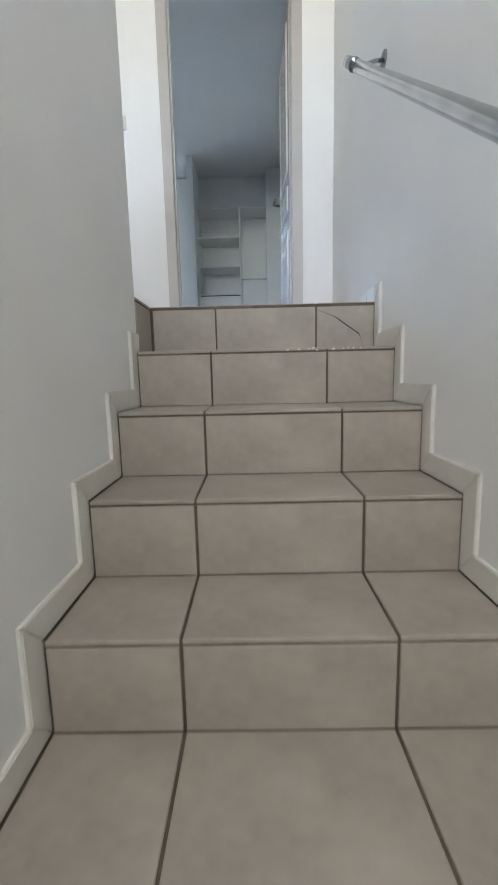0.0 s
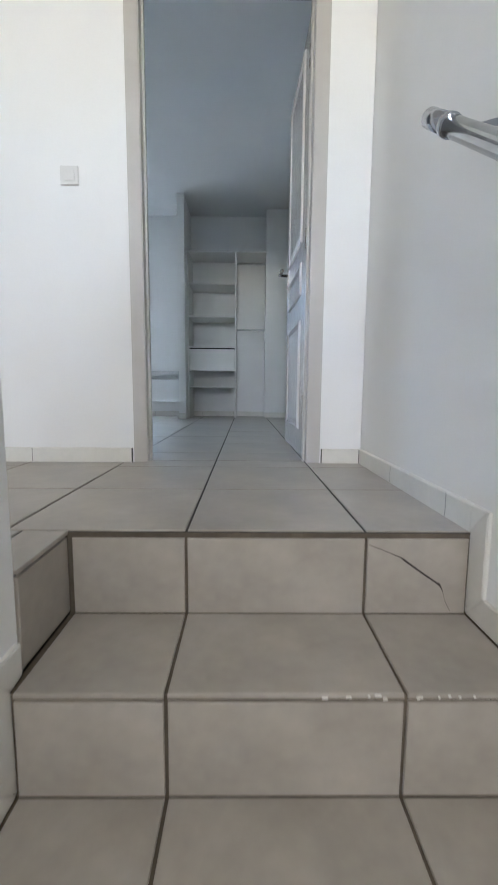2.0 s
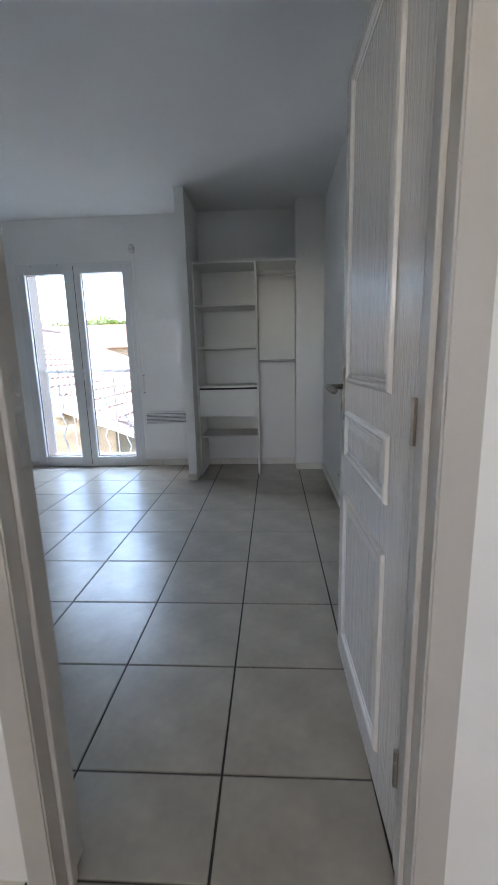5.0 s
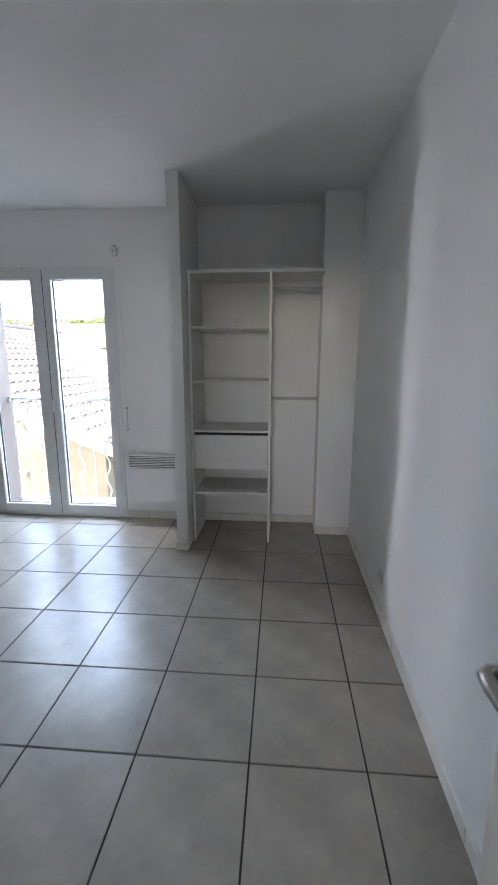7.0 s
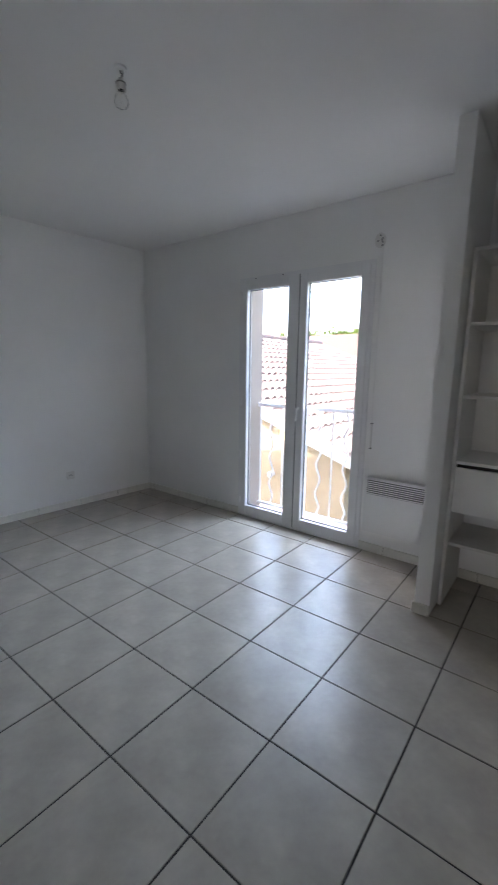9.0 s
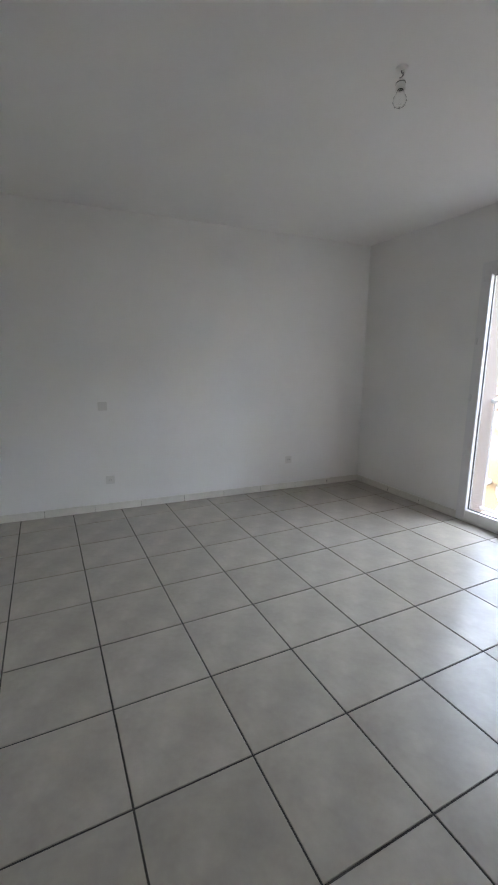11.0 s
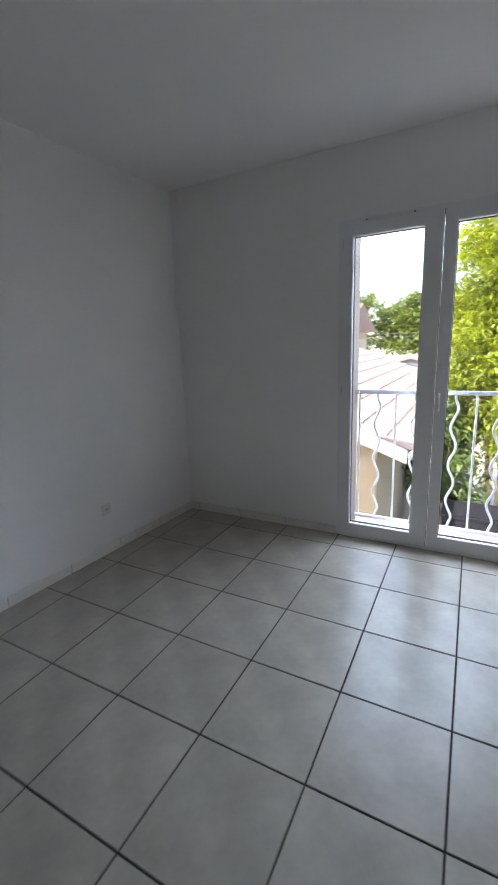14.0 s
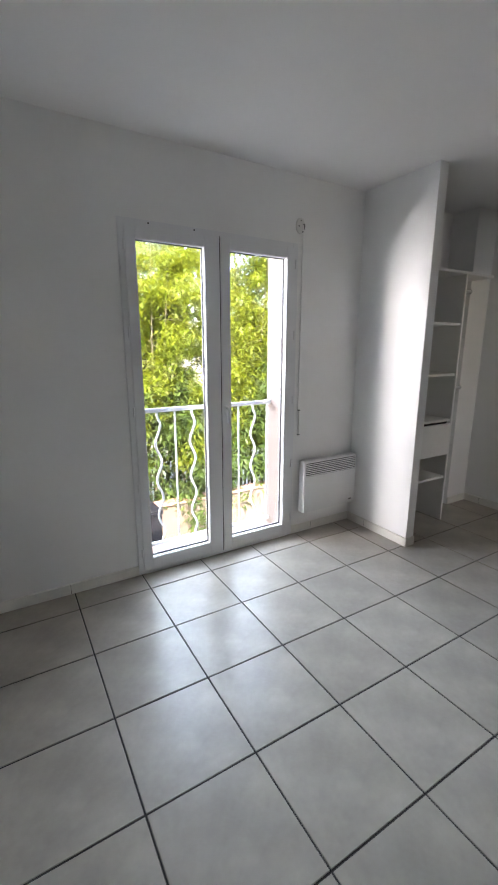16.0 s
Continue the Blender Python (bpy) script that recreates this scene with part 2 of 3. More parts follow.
def step_y(k):
    return NOSE - GOING * k


# ---------------------------------------------------------------- large structure
wall("wall_east", (X_R, OUTER), (X_R, -5.0), HALL_Z - 0.2, CEIL + 0.15, 0.22, label="long white painted plaster wall beside the stairs")
wall("wall_door", (-4.4, DOOR_Y0), (X_R - 0.003, DOOR_Y0), -0.25, CEIL + 0.15, DOOR_Y1 - DOOR_Y0,
     [(4.4 - 0.345, 4.4 + 0.455, -0.25, 2.078)], label="white painted partition wall with a door opening")
# Runs on unseen to the west so that it shades the neighbour's gable
wall("wall_north", (X_R - 0.003, BACK), (-9.5, BACK), -0.25, CEIL + 0.15, -(OUTER - BACK),
     [(X_R - 0.003 - W_X1 + 0.01, X_R - 0.003 - W_X0 - 0.01, -0.25, W_TOP - 0.01)], label="white painted outer wall with a glazed window opening")
wall("wall_west", (-3.985, BACK - 0.002), (-4.203, DOOR_Y1 + 0.002), -0.25, CEIL + 0.15, -0.2, label="plain white painted bedroom wall with sockets")
wall("wall_stub", (-0.605, BACK - 0.002), (-0.605, 3.855), 0.0, CEIL + 0.002, -0.085, label="narrow white partition stub beside the open closet")
wall("wall_pier", (0.404, BACK - 0.002), (0.404, 4.252), 0.0, CEIL + 0.002, 0.284, label="white painted boxed pier in the closet corner")
wall("wall_parapet", (PAR_X, -3.6), (PAR_X, PAR_END), HALL_Z - 0.2, PAR_TOP, 0.10, label="low white stair parapet wall under a wooden cap")
wall("wall_landing", (-2.3, DOOR_Y0 - 0.002), (-2.3, -5.0), HALL_Z - 0.2, CEIL + 0.15, -0.2, label="white painted landing side wall")
# The high opening is made up to let in the stair fill light
wall("wall_south", (-2.3, -5.0), (X_R, -5.0), HALL_Z - 0.2, CEIL + 0.15, -0.2,
     [(1.4, 2.6, 1.6, 2.5)], label="white painted unseen stairwell wall with a high opening added for fill light")
tagged(link("ceiling", box(-4.6, -5.2, CEIL, X_R + 0.2, OUTER, CEIL + 0.12), M_CEIL), "matt white painted plaster ceiling", "ceiling", kind="structure")
# Unseen slab, sized to keep sun off the stair opening and shade the gable
tagged(link("roof_slab", box(-9.7, -6.9, CEIL + 0.15, X_R + 2.5, OUTER + 0.26, CEIL + 0.35), M_STUCCO), "plain unseen roof slab over the rooms, sized to cast shade", "roof", kind="structure")
tagged(link("floor_hall", box(-2.3, -5.0, HALL_Z - 0.2, X_R, step_y(8), HALL_Z), M_TILE), "beige tiled floor at the foot of the stairs", "floor", kind="structure")

# parapet cap
b = box(PAR_X - 0.115, -3.6, PAR_TOP, PAR_X + 0.015, PAR_END + 0.012, PAR_TOP + 0.028, 0.006, 2)
tagged(link("parapet_cap", b, M_WOOD), "dark varnished wooden cap on the stair parapet", "trim", kind="structure")


def baseboard(p0, p1, side, h=0.068, d=0.011, z=0.0, joints=()):
    """A skirting along a wall from p0 to p1; side is the way into the room."""
    p0, p1, s = Vector((*p0, 0)), Vector((*p1, 0)), Vector((*side, 0)).normalized()
    way = (p1 - p0).normalized()
    n = (p1 - p0).length
    out = [(0, 0), (d, 0), (d, h - 0.004), (d - 0.004, h), (0, h)]
    ob = link("baseboard", prism(out, 0, n, lambda u, v, w: p0 + way * w + s * u + Vector((0, 0, z + v))), M_SKIRT)
    tagged(ob, "low cream ceramic skirting along the wall", "baseboard", kind="structure")
    cuts = list(joints) or [k * T for k in range(1, int(n / T) + 1)]
    for c in cuts:
        if c < n - 0.03:
            g = bmesh.new()
            q = p0 + way * c + s * (d + 0.0006)
            vs = [g.verts.new(q + way * a + Vector((0, 0, z + e))) for a, e in ((-0.0012, 0.002), (0.0012, 0.002), (0.0012, h - 0.004), (-0.0012, h - 0.004))]
            g.faces.new(vs)
            link("joint", g, M_GROUT_STAIR, ob)
    return ob


WEST_IN = Vector((1, -0.0567)).normalized()
baseboard((W_X0, BACK), (-3.985, BACK), (0, -1))
baseboard((-0.692, BACK), (W_X1 + 0.0, BACK), (0, -1))
baseboard((-3.985, BACK - 0.013), (-4.203, DOOR_Y1 + 0.013), WEST_IN)
baseboard((-4.19, DOOR_Y1), (-0.392, DOOR_Y1), (0, 1))
baseboard((0.50, DOOR_Y1), (X_R - 0.012, DOOR_Y1), (0, 1))
baseboard((X_R, DOOR_Y1 + 0.001), (X_R, 4.252), (-1, 0))
baseboard((-0.690, 3.855), (-0.690, BACK - 0.012), (-1, 0))
baseboard((-0.702, 3.855), (-0.605, 3.855), (0, -1))
baseboard((0.404, 4.252), (X_R - 0.012, 4.252), (0, -1))
baseboard((0.404, BACK), (-0.575, BACK), (0, -1))
baseboard((-2.3, DOOR_Y0), (-0.392, DOOR_Y0), (0, -1), joints=(1.444,))
baseboard((0.502, DOOR_Y0), (X_R - 0.012, DOOR_Y0), (0, -1))
baseboard((X_R, DOOR_Y0 - 0.001), (X_R, NOSE + 0.001), (-1, 0))
for bx, by in ((-0.3905, DOOR_Y0 - 0.0125), (0.5005, DOOR_Y0 - 0.0125), (X_R - 0.0125, DOOR_Y0 - 0.0125)):
    ob = link("joint", box(bx - 0.0015, by, 0.002, bx + 0.0015, by + 0.012, 0.067), M_GROUT)
    ob.parent = bpy.data.objects["baseboard"]

# door frame
fr = thing("door_frame", 0.055, 0.6, 0, "grey-beige painted wooden door frame", "door frame", kind="structure")
FO = (0.055, 0.6, 0)
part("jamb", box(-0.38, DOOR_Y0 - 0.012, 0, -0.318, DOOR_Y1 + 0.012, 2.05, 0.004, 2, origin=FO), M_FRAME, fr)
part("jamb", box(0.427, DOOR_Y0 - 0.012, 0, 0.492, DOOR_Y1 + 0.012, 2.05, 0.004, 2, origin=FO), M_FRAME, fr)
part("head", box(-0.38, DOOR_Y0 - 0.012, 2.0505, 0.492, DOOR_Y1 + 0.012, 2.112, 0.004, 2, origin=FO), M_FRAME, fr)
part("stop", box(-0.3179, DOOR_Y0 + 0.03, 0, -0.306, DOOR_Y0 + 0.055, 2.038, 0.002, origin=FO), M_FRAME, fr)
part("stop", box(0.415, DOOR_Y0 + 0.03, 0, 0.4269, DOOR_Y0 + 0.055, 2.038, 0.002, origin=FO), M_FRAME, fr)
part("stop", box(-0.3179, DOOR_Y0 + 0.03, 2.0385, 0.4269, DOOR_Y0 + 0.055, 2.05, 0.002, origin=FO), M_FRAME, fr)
part("strike_plate", box(-0.3185, 0.62, 0.98, -0.3165, 0.645, 1.16, 0.0005, origin=FO), M_NICKEL, fr, "nickel strike plate")

# door leaf, standing open: local x runs from the hinge to the free edge, local y is the leaf's thickness
LEAF_W, LEAF_H, LEAF_T = 0.748, 2.034, 0.040
door = thing("door_1", 0.430, 0.662, 0.008, "open moulded white gloss panel door with grained finish", "door", kind="structure")
door.matrix_world = pose(0.430, 0.664, 0.008, 0, 0, 91.3)
part("leaf", box(0, -LEAF_T, 0, LEAF_W, 0, LEAF_H, 0.003, 2), M_DOOR, door)


def moulding(x0, z0, x1, z1, y, s):
    """A stepped moulding frame with a raised field, on the face y, standing out along s."""
    b = bmesh.new()
    rings = []
    for inset, h in ((0, 0.0), (0.004, 0.009), (0.011, 0.0115), (0.017, 0.009), (0.020, 0.0035), (0.027, 0.0045), (0.031, 0.0005), (0.052, 0.0065)):
        rings.append([b.verts.new((px, y + s * h, pz)) for px, pz in
                      ((x0 + inset, z0 + inset), (x1 - inset, z0 + inset), (x1 - inset, z1 - inset), (x0 + inset, z1 - inset))])
    for r0, r1 in zip(rings, rings[1:]):
        for k in range(4):
            b.faces.new((r0[k], r0[(k + 1) % 4], r1[(k + 1) % 4], r1[k]))
    b.faces.new(rings[-1])
    bmesh.ops.recalc_face_normals(b, faces=b.faces[:])
    return b


for y, s in ((0.0005, 1), (-LEAF_T - 0.0005, -1)):
    part("panel", moulding(0.155, 1.082, LEAF_W - 0.112, 1.972, y, s), M_DOOR, door)
    part("panel", moulding(0.155, 0.822, LEAF_W - 0.112, 0.988, y, s), M_DOOR, door)
    part("panel", moulding(0.155, 0.13, LEAF_W - 0.112, 0.700, y, s), M_DOOR, door)
    hy = y + s * 0.004
    plate = part("handle_plate", box(LEAF_W - 0.066, min(y, y + s * 0.008), 0.945, LEAF_W - 0.028, max(y, y + s * 0.008), 1.135, 0.0035, 3), M_NICKEL, door, "satin nickel backplate")
    lx = LEAF_W - 0.047
    part("lever", tube([(lx, hy, 1.065), (lx, hy + s * 0.045, 1.065), (lx - 0.006, hy + s * 0.053, 1.065), (lx - 0.02, hy + s * 0.055, 1.0645), (lx - 0.125, hy + s * 0.052, 1.060)], [0.0095, 0.0095, 0.0105, 0.011, 0.011], 14), M_NICKEL, plate, smooth=True)
    part("keyhole", box(lx - 0.003, min(y + s * 0.0081, y + s * 0.009), 0.985, lx + 0.003, max(y + s * 0.0081, y + s * 0.009), 1.005), M_DARK, plate)
part("latch_plate", box(LEAF_W - 0.0005, -0.031, 0.93, LEAF_W + 0.0015, -0.009, 1.15), M_NICKEL, door)
for hz in (0.22, 1.0, 1.78):
    part("hinge", tube([(-0.004, 0.006, hz), (-0.004, 0.006, hz + 0.09)], 0.007, 10), M_NICKEL, door)

# ---------------------------------------------------------------- glazed double window
win = thing("window_1", (W_X0 + W_X1) / 2, BACK, 0, "white double glazed window door with two tall panes", "window", kind="structure")
WO = ((W_X0 + W_X1) / 2, BACK, 0)
FY0, FY1 = BACK - 0.022, BACK + 0.060
MID = -1.958


def wbox(*a, bevel=0.004):
    return box(*a, bevel, 2, origin=WO)


part("window_frame", wbox(W_X0, FY0 + 0.010, 0.0, W_X0 + 0.045, FY1, W_TOP), M_PVC, win)
part("window_frame", wbox(W_X1 - 0.045, FY0 + 0.010, 0.0, W_X1, FY1, W_TOP), M_PVC, win)
part("window_frame", wbox(W_X0 + 0.0452, FY0 + 0.010, W_TOP - 0.045, W_X1 - 0.0452, FY1, W_TOP), M_PVC, win)
part("threshold", wbox(W_X0 + 0.0452, FY0 + 0.004, 0.0, W_X1 - 0.0452, FY1 + 0.05, 0.022), M_PVC, win)
for k, (x0, x1, gx0, gx1) in enumerate(((W_X0 + 0.034, MID - 0.0025, -2.502, -2.068), (MID + 0.0025, W_X1 - 0.034, -1.884, -1.428))):
    sz0, sz1, gz0, gz1 = 0.024, W_TOP - 0.032, 0.112, 2.128
    sash = part("sash", wbox(x0, FY0, sz0, gx0, FY1 - 0.012, sz1), M_PVC, win)
    part("stile", wbox(gx1, FY0, sz0, x1, FY1 - 0.012, sz1), M_PVC, sash)
    part("rail", wbox(gx0 + 0.0002, FY0 + 0.0003, sz0, gx1 - 0.0002, FY1 - 0.012, gz0), M_PVC, sash)
    part("rail", wbox(gx0 + 0.0002, FY0 + 0.0003, gz1, gx1 - 0.0002, FY1 - 0.012, sz1), M_PVC, sash)
    for s in ((gx0, gz0, gx0 + 0.004, gz1), (gx1 - 0.004, gz0, gx1, gz1), (gx0 + 0.004, gz0, gx1 - 0.004, gz0 + 0.004), (gx0 + 0.004, gz1 - 0.004, gx1 - 0.004, gz1)):
        part("gasket", box(s[0], BACK + 0.012, s[1], s[2], BACK + 0.032, s[3], origin=WO), M_SEAL, sash)
    glass = part("pane", box(gx0 + 0.002, BACK + 0.018, gz0 + 0.002, gx1 - 0.002, BACK + 0.024, gz1 - 0.002, origin=WO), M_GLASS, sash)
    glass.visible_shadow = False
    hx = W_X0 + 0.028 if k == 0 else W_X1 - 0.028
    for hz in (0.16, 0.62, 1.12, 1.60, 2.09):
        part("hinge", tube([(hx - WO[0], FY0 - 0.004 - WO[1] + 0.004, hz - 0.03), (hx - WO[0], FY0 - WO[1], hz + 0.03)], 0.006, 8), M_PVC, win)
part("astragal", wbox(MID - 0.002, FY0 + 0.002, 0.024, MID + 0.001, FY0 + 0.01, W_TOP - 0.032, bevel=0), M_SEAL, win)
part("handle_base", wbox(MID + 0.016, FY0 - 0.009, 1.045, MID + 0.042, FY0 + 0.001, 1.125), M_PVC, win)
part("handle", tube([Vector(p) - Vector(WO) for p in ((MID + 0.029, FY0, 1.105), (MID + 0.029, FY0 - 0.035, 1.105), (MID + 0.029, FY0 - 0.045, 1.095), (MID + 0.029, FY0 - 0.045, 1.00))], 0.0085, 10), M_PVC, win, smooth=True)
for vx in (-2.42, -2.13):
    part("screw_cap", tube([(vx - WO[0], FY0 + 0.0095 - WO[1], W_TOP - 0.016), (vx - WO[0], FY0 + 0.006 - WO[1], W_TOP - 0.016)], 0.005, 8), M_DARK, win)
part("vent_strip", wbox(-2.41, FY0 + 0.007, W_TOP - 0.022, -2.14, FY0 + 0.0105, W_TOP - 0.010, bevel=0.001), M_PVC, win)
ob = link("window_sill", box(W_X0 + 0.06, FY1 + 0.05, -0.03, W_X1 - 0.06, OUTER + 0.05, 0.045, 0.006, 2), M_SILL)
tagged(ob, "pale terracotta outer window sill", "sill", kind="structure")
# reveals of the outer opening, narrower than the frame
for rx0, rx1 in ((W_X0 - 0.01, -2.512), (-1.418, W_X1 + 0.01)):
    tagged(link("trim", box(rx0, FY1 + 0.004, -0.02, rx1, OUTER - 0.002, W_TOP + 0.0), M_STUCCO), "pinkish rendered window reveal", "trim", kind="structure")

# ---------------------------------------------------------------- guard rail
RY = 4.70
rail = thing("window_guard_rail", -1.965, RY, 0.085, "white iron window guard with straight and wavy bars", "railing")
RO = (-1.965, RY, 0.085)
part("top_rail", box(-2.511, RY - 0.018, 1.075, -1.419, RY + 0.018, 1.103, 0.004, 2, origin=RO), M_IRON, rail)
part("bottom_rail", box(-2.511, RY - 0.014, 0.085, -1.419, RY + 0.014, 0.110, 0.003, 2, origin=RO), M_IRON, rail)
for k in range(9):
    bx = -2.485 + 0.130 * k - RO[0]
    if k % 2 == 0:
        part("straight_bar", tube([(bx, 0, 0.025), (bx, 0, 0.99)], 0.0075, 8), M_IRON, rail)
    else:
        pts = [(bx + 0.021 * math.sin(2 * math.pi * s / 40 * 3.6) * min(1, s / 3, (40 - s) / 3), 0, 0.024 + 0.967 * s / 40) for s in range(41)]
        part("wavy_bar", tube(pts, 0.0085, 8), M_IRON, rail, smooth=True)
part("wall_bracket", box(-1.445, RY - 0.022, 1.070, -1.4185, RY + 0.022, 1.108, 0.003, origin=RO), M_IRON, rail)
part("wall_bracket", box(-2.5115, RY - 0.022, 1.070, -2.485, RY + 0.022, 1.108, 0.003, origin=RO), M_IRON, rail)

# ---------------------------------------------------------------- closet shelving
CO = (-0.29, 4.26, 0)
unit = thing("closet_shelving", *CO, "white melamine closet shelving with one drawer, empty", "shelving")


def cpart(name, *a, material=None, bevel=0.0012, parent=None, label=""):
    return part(name, box(*a, bevel, 1, origin=CO), material or M_MELA, parent or unit, label)


CB = BACK - 0.013
cpart("side_panel", -0.598, 4.030, 0.0, -0.580, CB, 2.082)
cpart("divider", 0.002, 4.040, 0.0, 0.021, CB, 2.082)
cpart("top_shelf", -0.602, 4.055, 2.083, 0.402, CB, 2.103)
for z in (1.708, 1.305, 0.922, 0.414):
    cpart("shelf", -0.5795, 4.050, z - 0.019, 0.0015, CB, z)
cpart("back_panel", -0.5795, CB - 0.006, 0.4145, 0.0015, CB - 0.001, 0.90, material=M_MELA)
dr = cpart("drawer", -0.572, 4.06, 0.625, -0.006, 4.42, 0.84, bevel=0.001)
part("drawer_front", box(-0.578, 4.038, 0.612, 0.0, 4.056, 0.884, 0.0015, 1, origin=CO), M_MELA, dr)
# Black strip colours in the shade of the gap over the drawer front
cpart("gap_strip", -0.5785, 4.075, 0.878, 0.0005, 4.08, 0.9065, material=M_GAP_SHADE, bevel=0, label="black strip painting in the shade of the gap above the drawer")
for z in (1.995, 1.156):
    for dz in (0.0,):
        part("clothes_rod", tube([(0.0215 - CO[0], 4.25 - CO[1], z), (0.4035 - CO[0], 4.25 - CO[1], z)], 0.0125, 14), M_ROD, unit, "oval steel clothes rod", smooth=True)
    for fx in (0.0215, 0.3965):
        part("rod_socket", tube([(fx - CO[0], 4.25 - CO[1], z), (fx + 0.007 - CO[0], 4.25 - CO[1], z)], 0.019, 14), M_ROD, unit)

# ---------------------------------------------------------------- electric convector
HO = (-0.985, BACK, 0.195)
rad = thing("electric_radiator", *HO, "white wall mounted electric convector with top grille", "radiator")
part("body", box(-1.272, 4.408, 0.195, -0.703, 4.478, 0.628, 0.007, 3, origin=HO), M_RAD, rad)
# Dark sheet on the solid body, painting in the shade between the slats
part("grille_backing", box(-1.250, 4.4062, 0.502, -0.722, 4.4078, 0.612, origin=HO), M_DARK, rad, "dark sheet painting in the shade behind the grille")
for k in range(7):
    z = 0.5055 + k * 0.0155
    b = prism([(4.4075, z), (4.4035, z - 0.001), (4.4015, z + 0.0065), (4.4075, z + 0.0085)], -1.250, -0.722,
              lambda u, v, w: Vector((w - HO[0], u - HO[1], v - HO[2])))
    part("grille_slat", b, M_RAD, rad)
part("badge", box(-0.775, 4.4065, 0.228, -0.745, 4.4079, 0.236, origin=HO), M_DARK, rad, "small dark badge")
for bx in (-1.14, -0.86):
    part("wall_bracket", box(bx, 4.478, 0.26, bx + 0.03, BACK, 0.56, origin=HO), M_RAD, rad)

# ---------------------------------------------------------------- shutter crank
KO = (-1.30, BACK, 0.84)
crank = thing("shutter_crank", *KO, "old white shutter crank plate and rod on the wall", "shutter crank")
b = prism([(0.038 * math.cos(a), 0.052 * math.sin(a)) for a in (2 * math.pi * k / 20 for k in range(20))], -0.009, 0.0,
          lambda u, v, w: Vector((u - 0.008, w, v + 1.515)))
plate = part("plate", b, M_PLASTIC, crank, "worn plate with screw holes")
for px, pz in ((-0.022, 1.512), (-0.004, 1.548), (0.012, 1.478)):
    part("screw_hole", tube([(px, -0.0105, pz), (px, -0.0088, pz)], 0.0055, 8), M_DARK, plate)
part("hook", tube([(0.016, -0.008, 1.525), (0.016, -0.022, 1.525), (0.013, -0.028, 1.512), (0.016, -0.024, 1.498), (0.02, -0.018, 1.494)], 0.0035, 8), M_HOOK, plate, smooth=True)
part("rod", tube([(0.016, -0.006, 0.2), (0.016, -0.006, 1.49)], 0.0045, 8), M_WALL, crank)
part("crank_handle", tube([(0.022, -0.010, 0.0), (0.022, -0.010, 0.20)], 0.006, 8), M_PLASTIC, crank)
for z in (0.0, 0.195):
    part("end_cap", box(0.014, -0.016, z - 0.004, 0.030, 0.0, z + 0.004), M_HOOK, crank)


# ---------------------------------------------------------------- sockets and switches
def outlet(name, m, label, category, toggle):
    ob = thing(name, 0, 0, 0, label, category)
    ob.matrix_world = m
    part("plate", box(-0.04, -0.009, -0.04, 0.04, 0.0, 0.04, 0.003, 2), M_PLASTIC, ob)
    if toggle:
        part("rocker", box(-0.024, -0.0125, -0.024, 0.024, -0.0092, 0.024, 0.002, 2), M_PLASTIC, ob)
    else:
        b = tube([(0, -0.0105, 0), (0, -0.0092, 0)], 0.021, 20)
        part("socket_well", b, M_PLASTIC, ob)
        for hx in (-0.0095, 0.0095):
            part("pin_hole", tube([(hx, -0.0112, 0), (hx, -0.0104, 0)], 0.0045, 8), M_DARK, ob)
        part("earth_pin", tube([(0, -0.018, 0.011), (0, -0.0104, 0.011)], 0.003, 8), M_NICKEL, ob)
    return ob


def west(y):
    return -4.203 + (y - 0.648) * 0.0566


outlet("light_switch", pose(-0.632, DOOR_Y0, 1.262), "white square light switch by the landing door", "switch", True)
outlet("wall_socket", pose(west(1.633), 1.633, 0.30, 0, 0, 90 - 3.24), "white wall socket above the skirting", "socket", False)
outlet("wall_socket", pose(west(3.537), 3.537, 0.335, 0, 0, 90 - 3.24), "white wall socket near the window corner", "socket", False)
outlet("wall_socket", pose(X_R, 3.12, 0.245, 0, 0, -90), "white wall socket low on the closet side wall", "socket", False)
outlet("light_switch", pose(west(1.60), 1.60, 1.0, 0, 0, 90 - 3.24), "white light switch on the bedroom wall", "switch", True)

# ---------------------------------------------------------------- ceiling bulb
LO = (-1.75, 2.645, CEIL)
bulb = thing("ceiling_bulb", *LO, "bare clear bulb hanging on a ceiling hook", "lamp")
part("rose", tube([(0, 0, 0), (0, 0, -0.012), (0, 0, -0.016)], [0.026, 0.026, 0.018], 20), M_CEIL, bulb)
part("hook", tube([(0, 0, -0.012), (0, 0, -0.03), (0.010, 0, -0.038), (0.010, 0, -0.050), (0, 0, -0.056), (-0.008, 0, -0.05)], 0.003, 8), M_HOOK, bulb, smooth=True)
part("cable", tube([(0.006, 0.004, -0.012), (0.012, 0.004, -0.04), (0.002, 0.002, -0.06), (0, 0, -0.075)], 0.0035, 8), M_PLASTIC, bulb, smooth=True)
sock = part("lamp_holder", tube([(0, 0, -0.07), (0, 0, -0.078), (0, 0, -0.118), (0, 0, -0.122)], [0.012, 0.019, 0.021, 0.021], 16), M_PLASTIC, bulb, smooth=True)
part("collar", tube([(0, 0, -0.084), (0, 0, -0.089)], 0.0215, 16), M_HOOK, sock)
SHELL = [(0, 0, -0.122), (0, 0, -0.14), (0, 0, -0.165), (0, 0, -0.19), (0, 0, -0.21), (0, 0, -0.219), (0, 0, -0.222)]
SHELL_R = [0.013, 0.017, 0.027, 0.030, 0.023, 0.012, 0.003]
b = tube(SHELL, [q - 0.0007 for q in SHELL_R], 20)
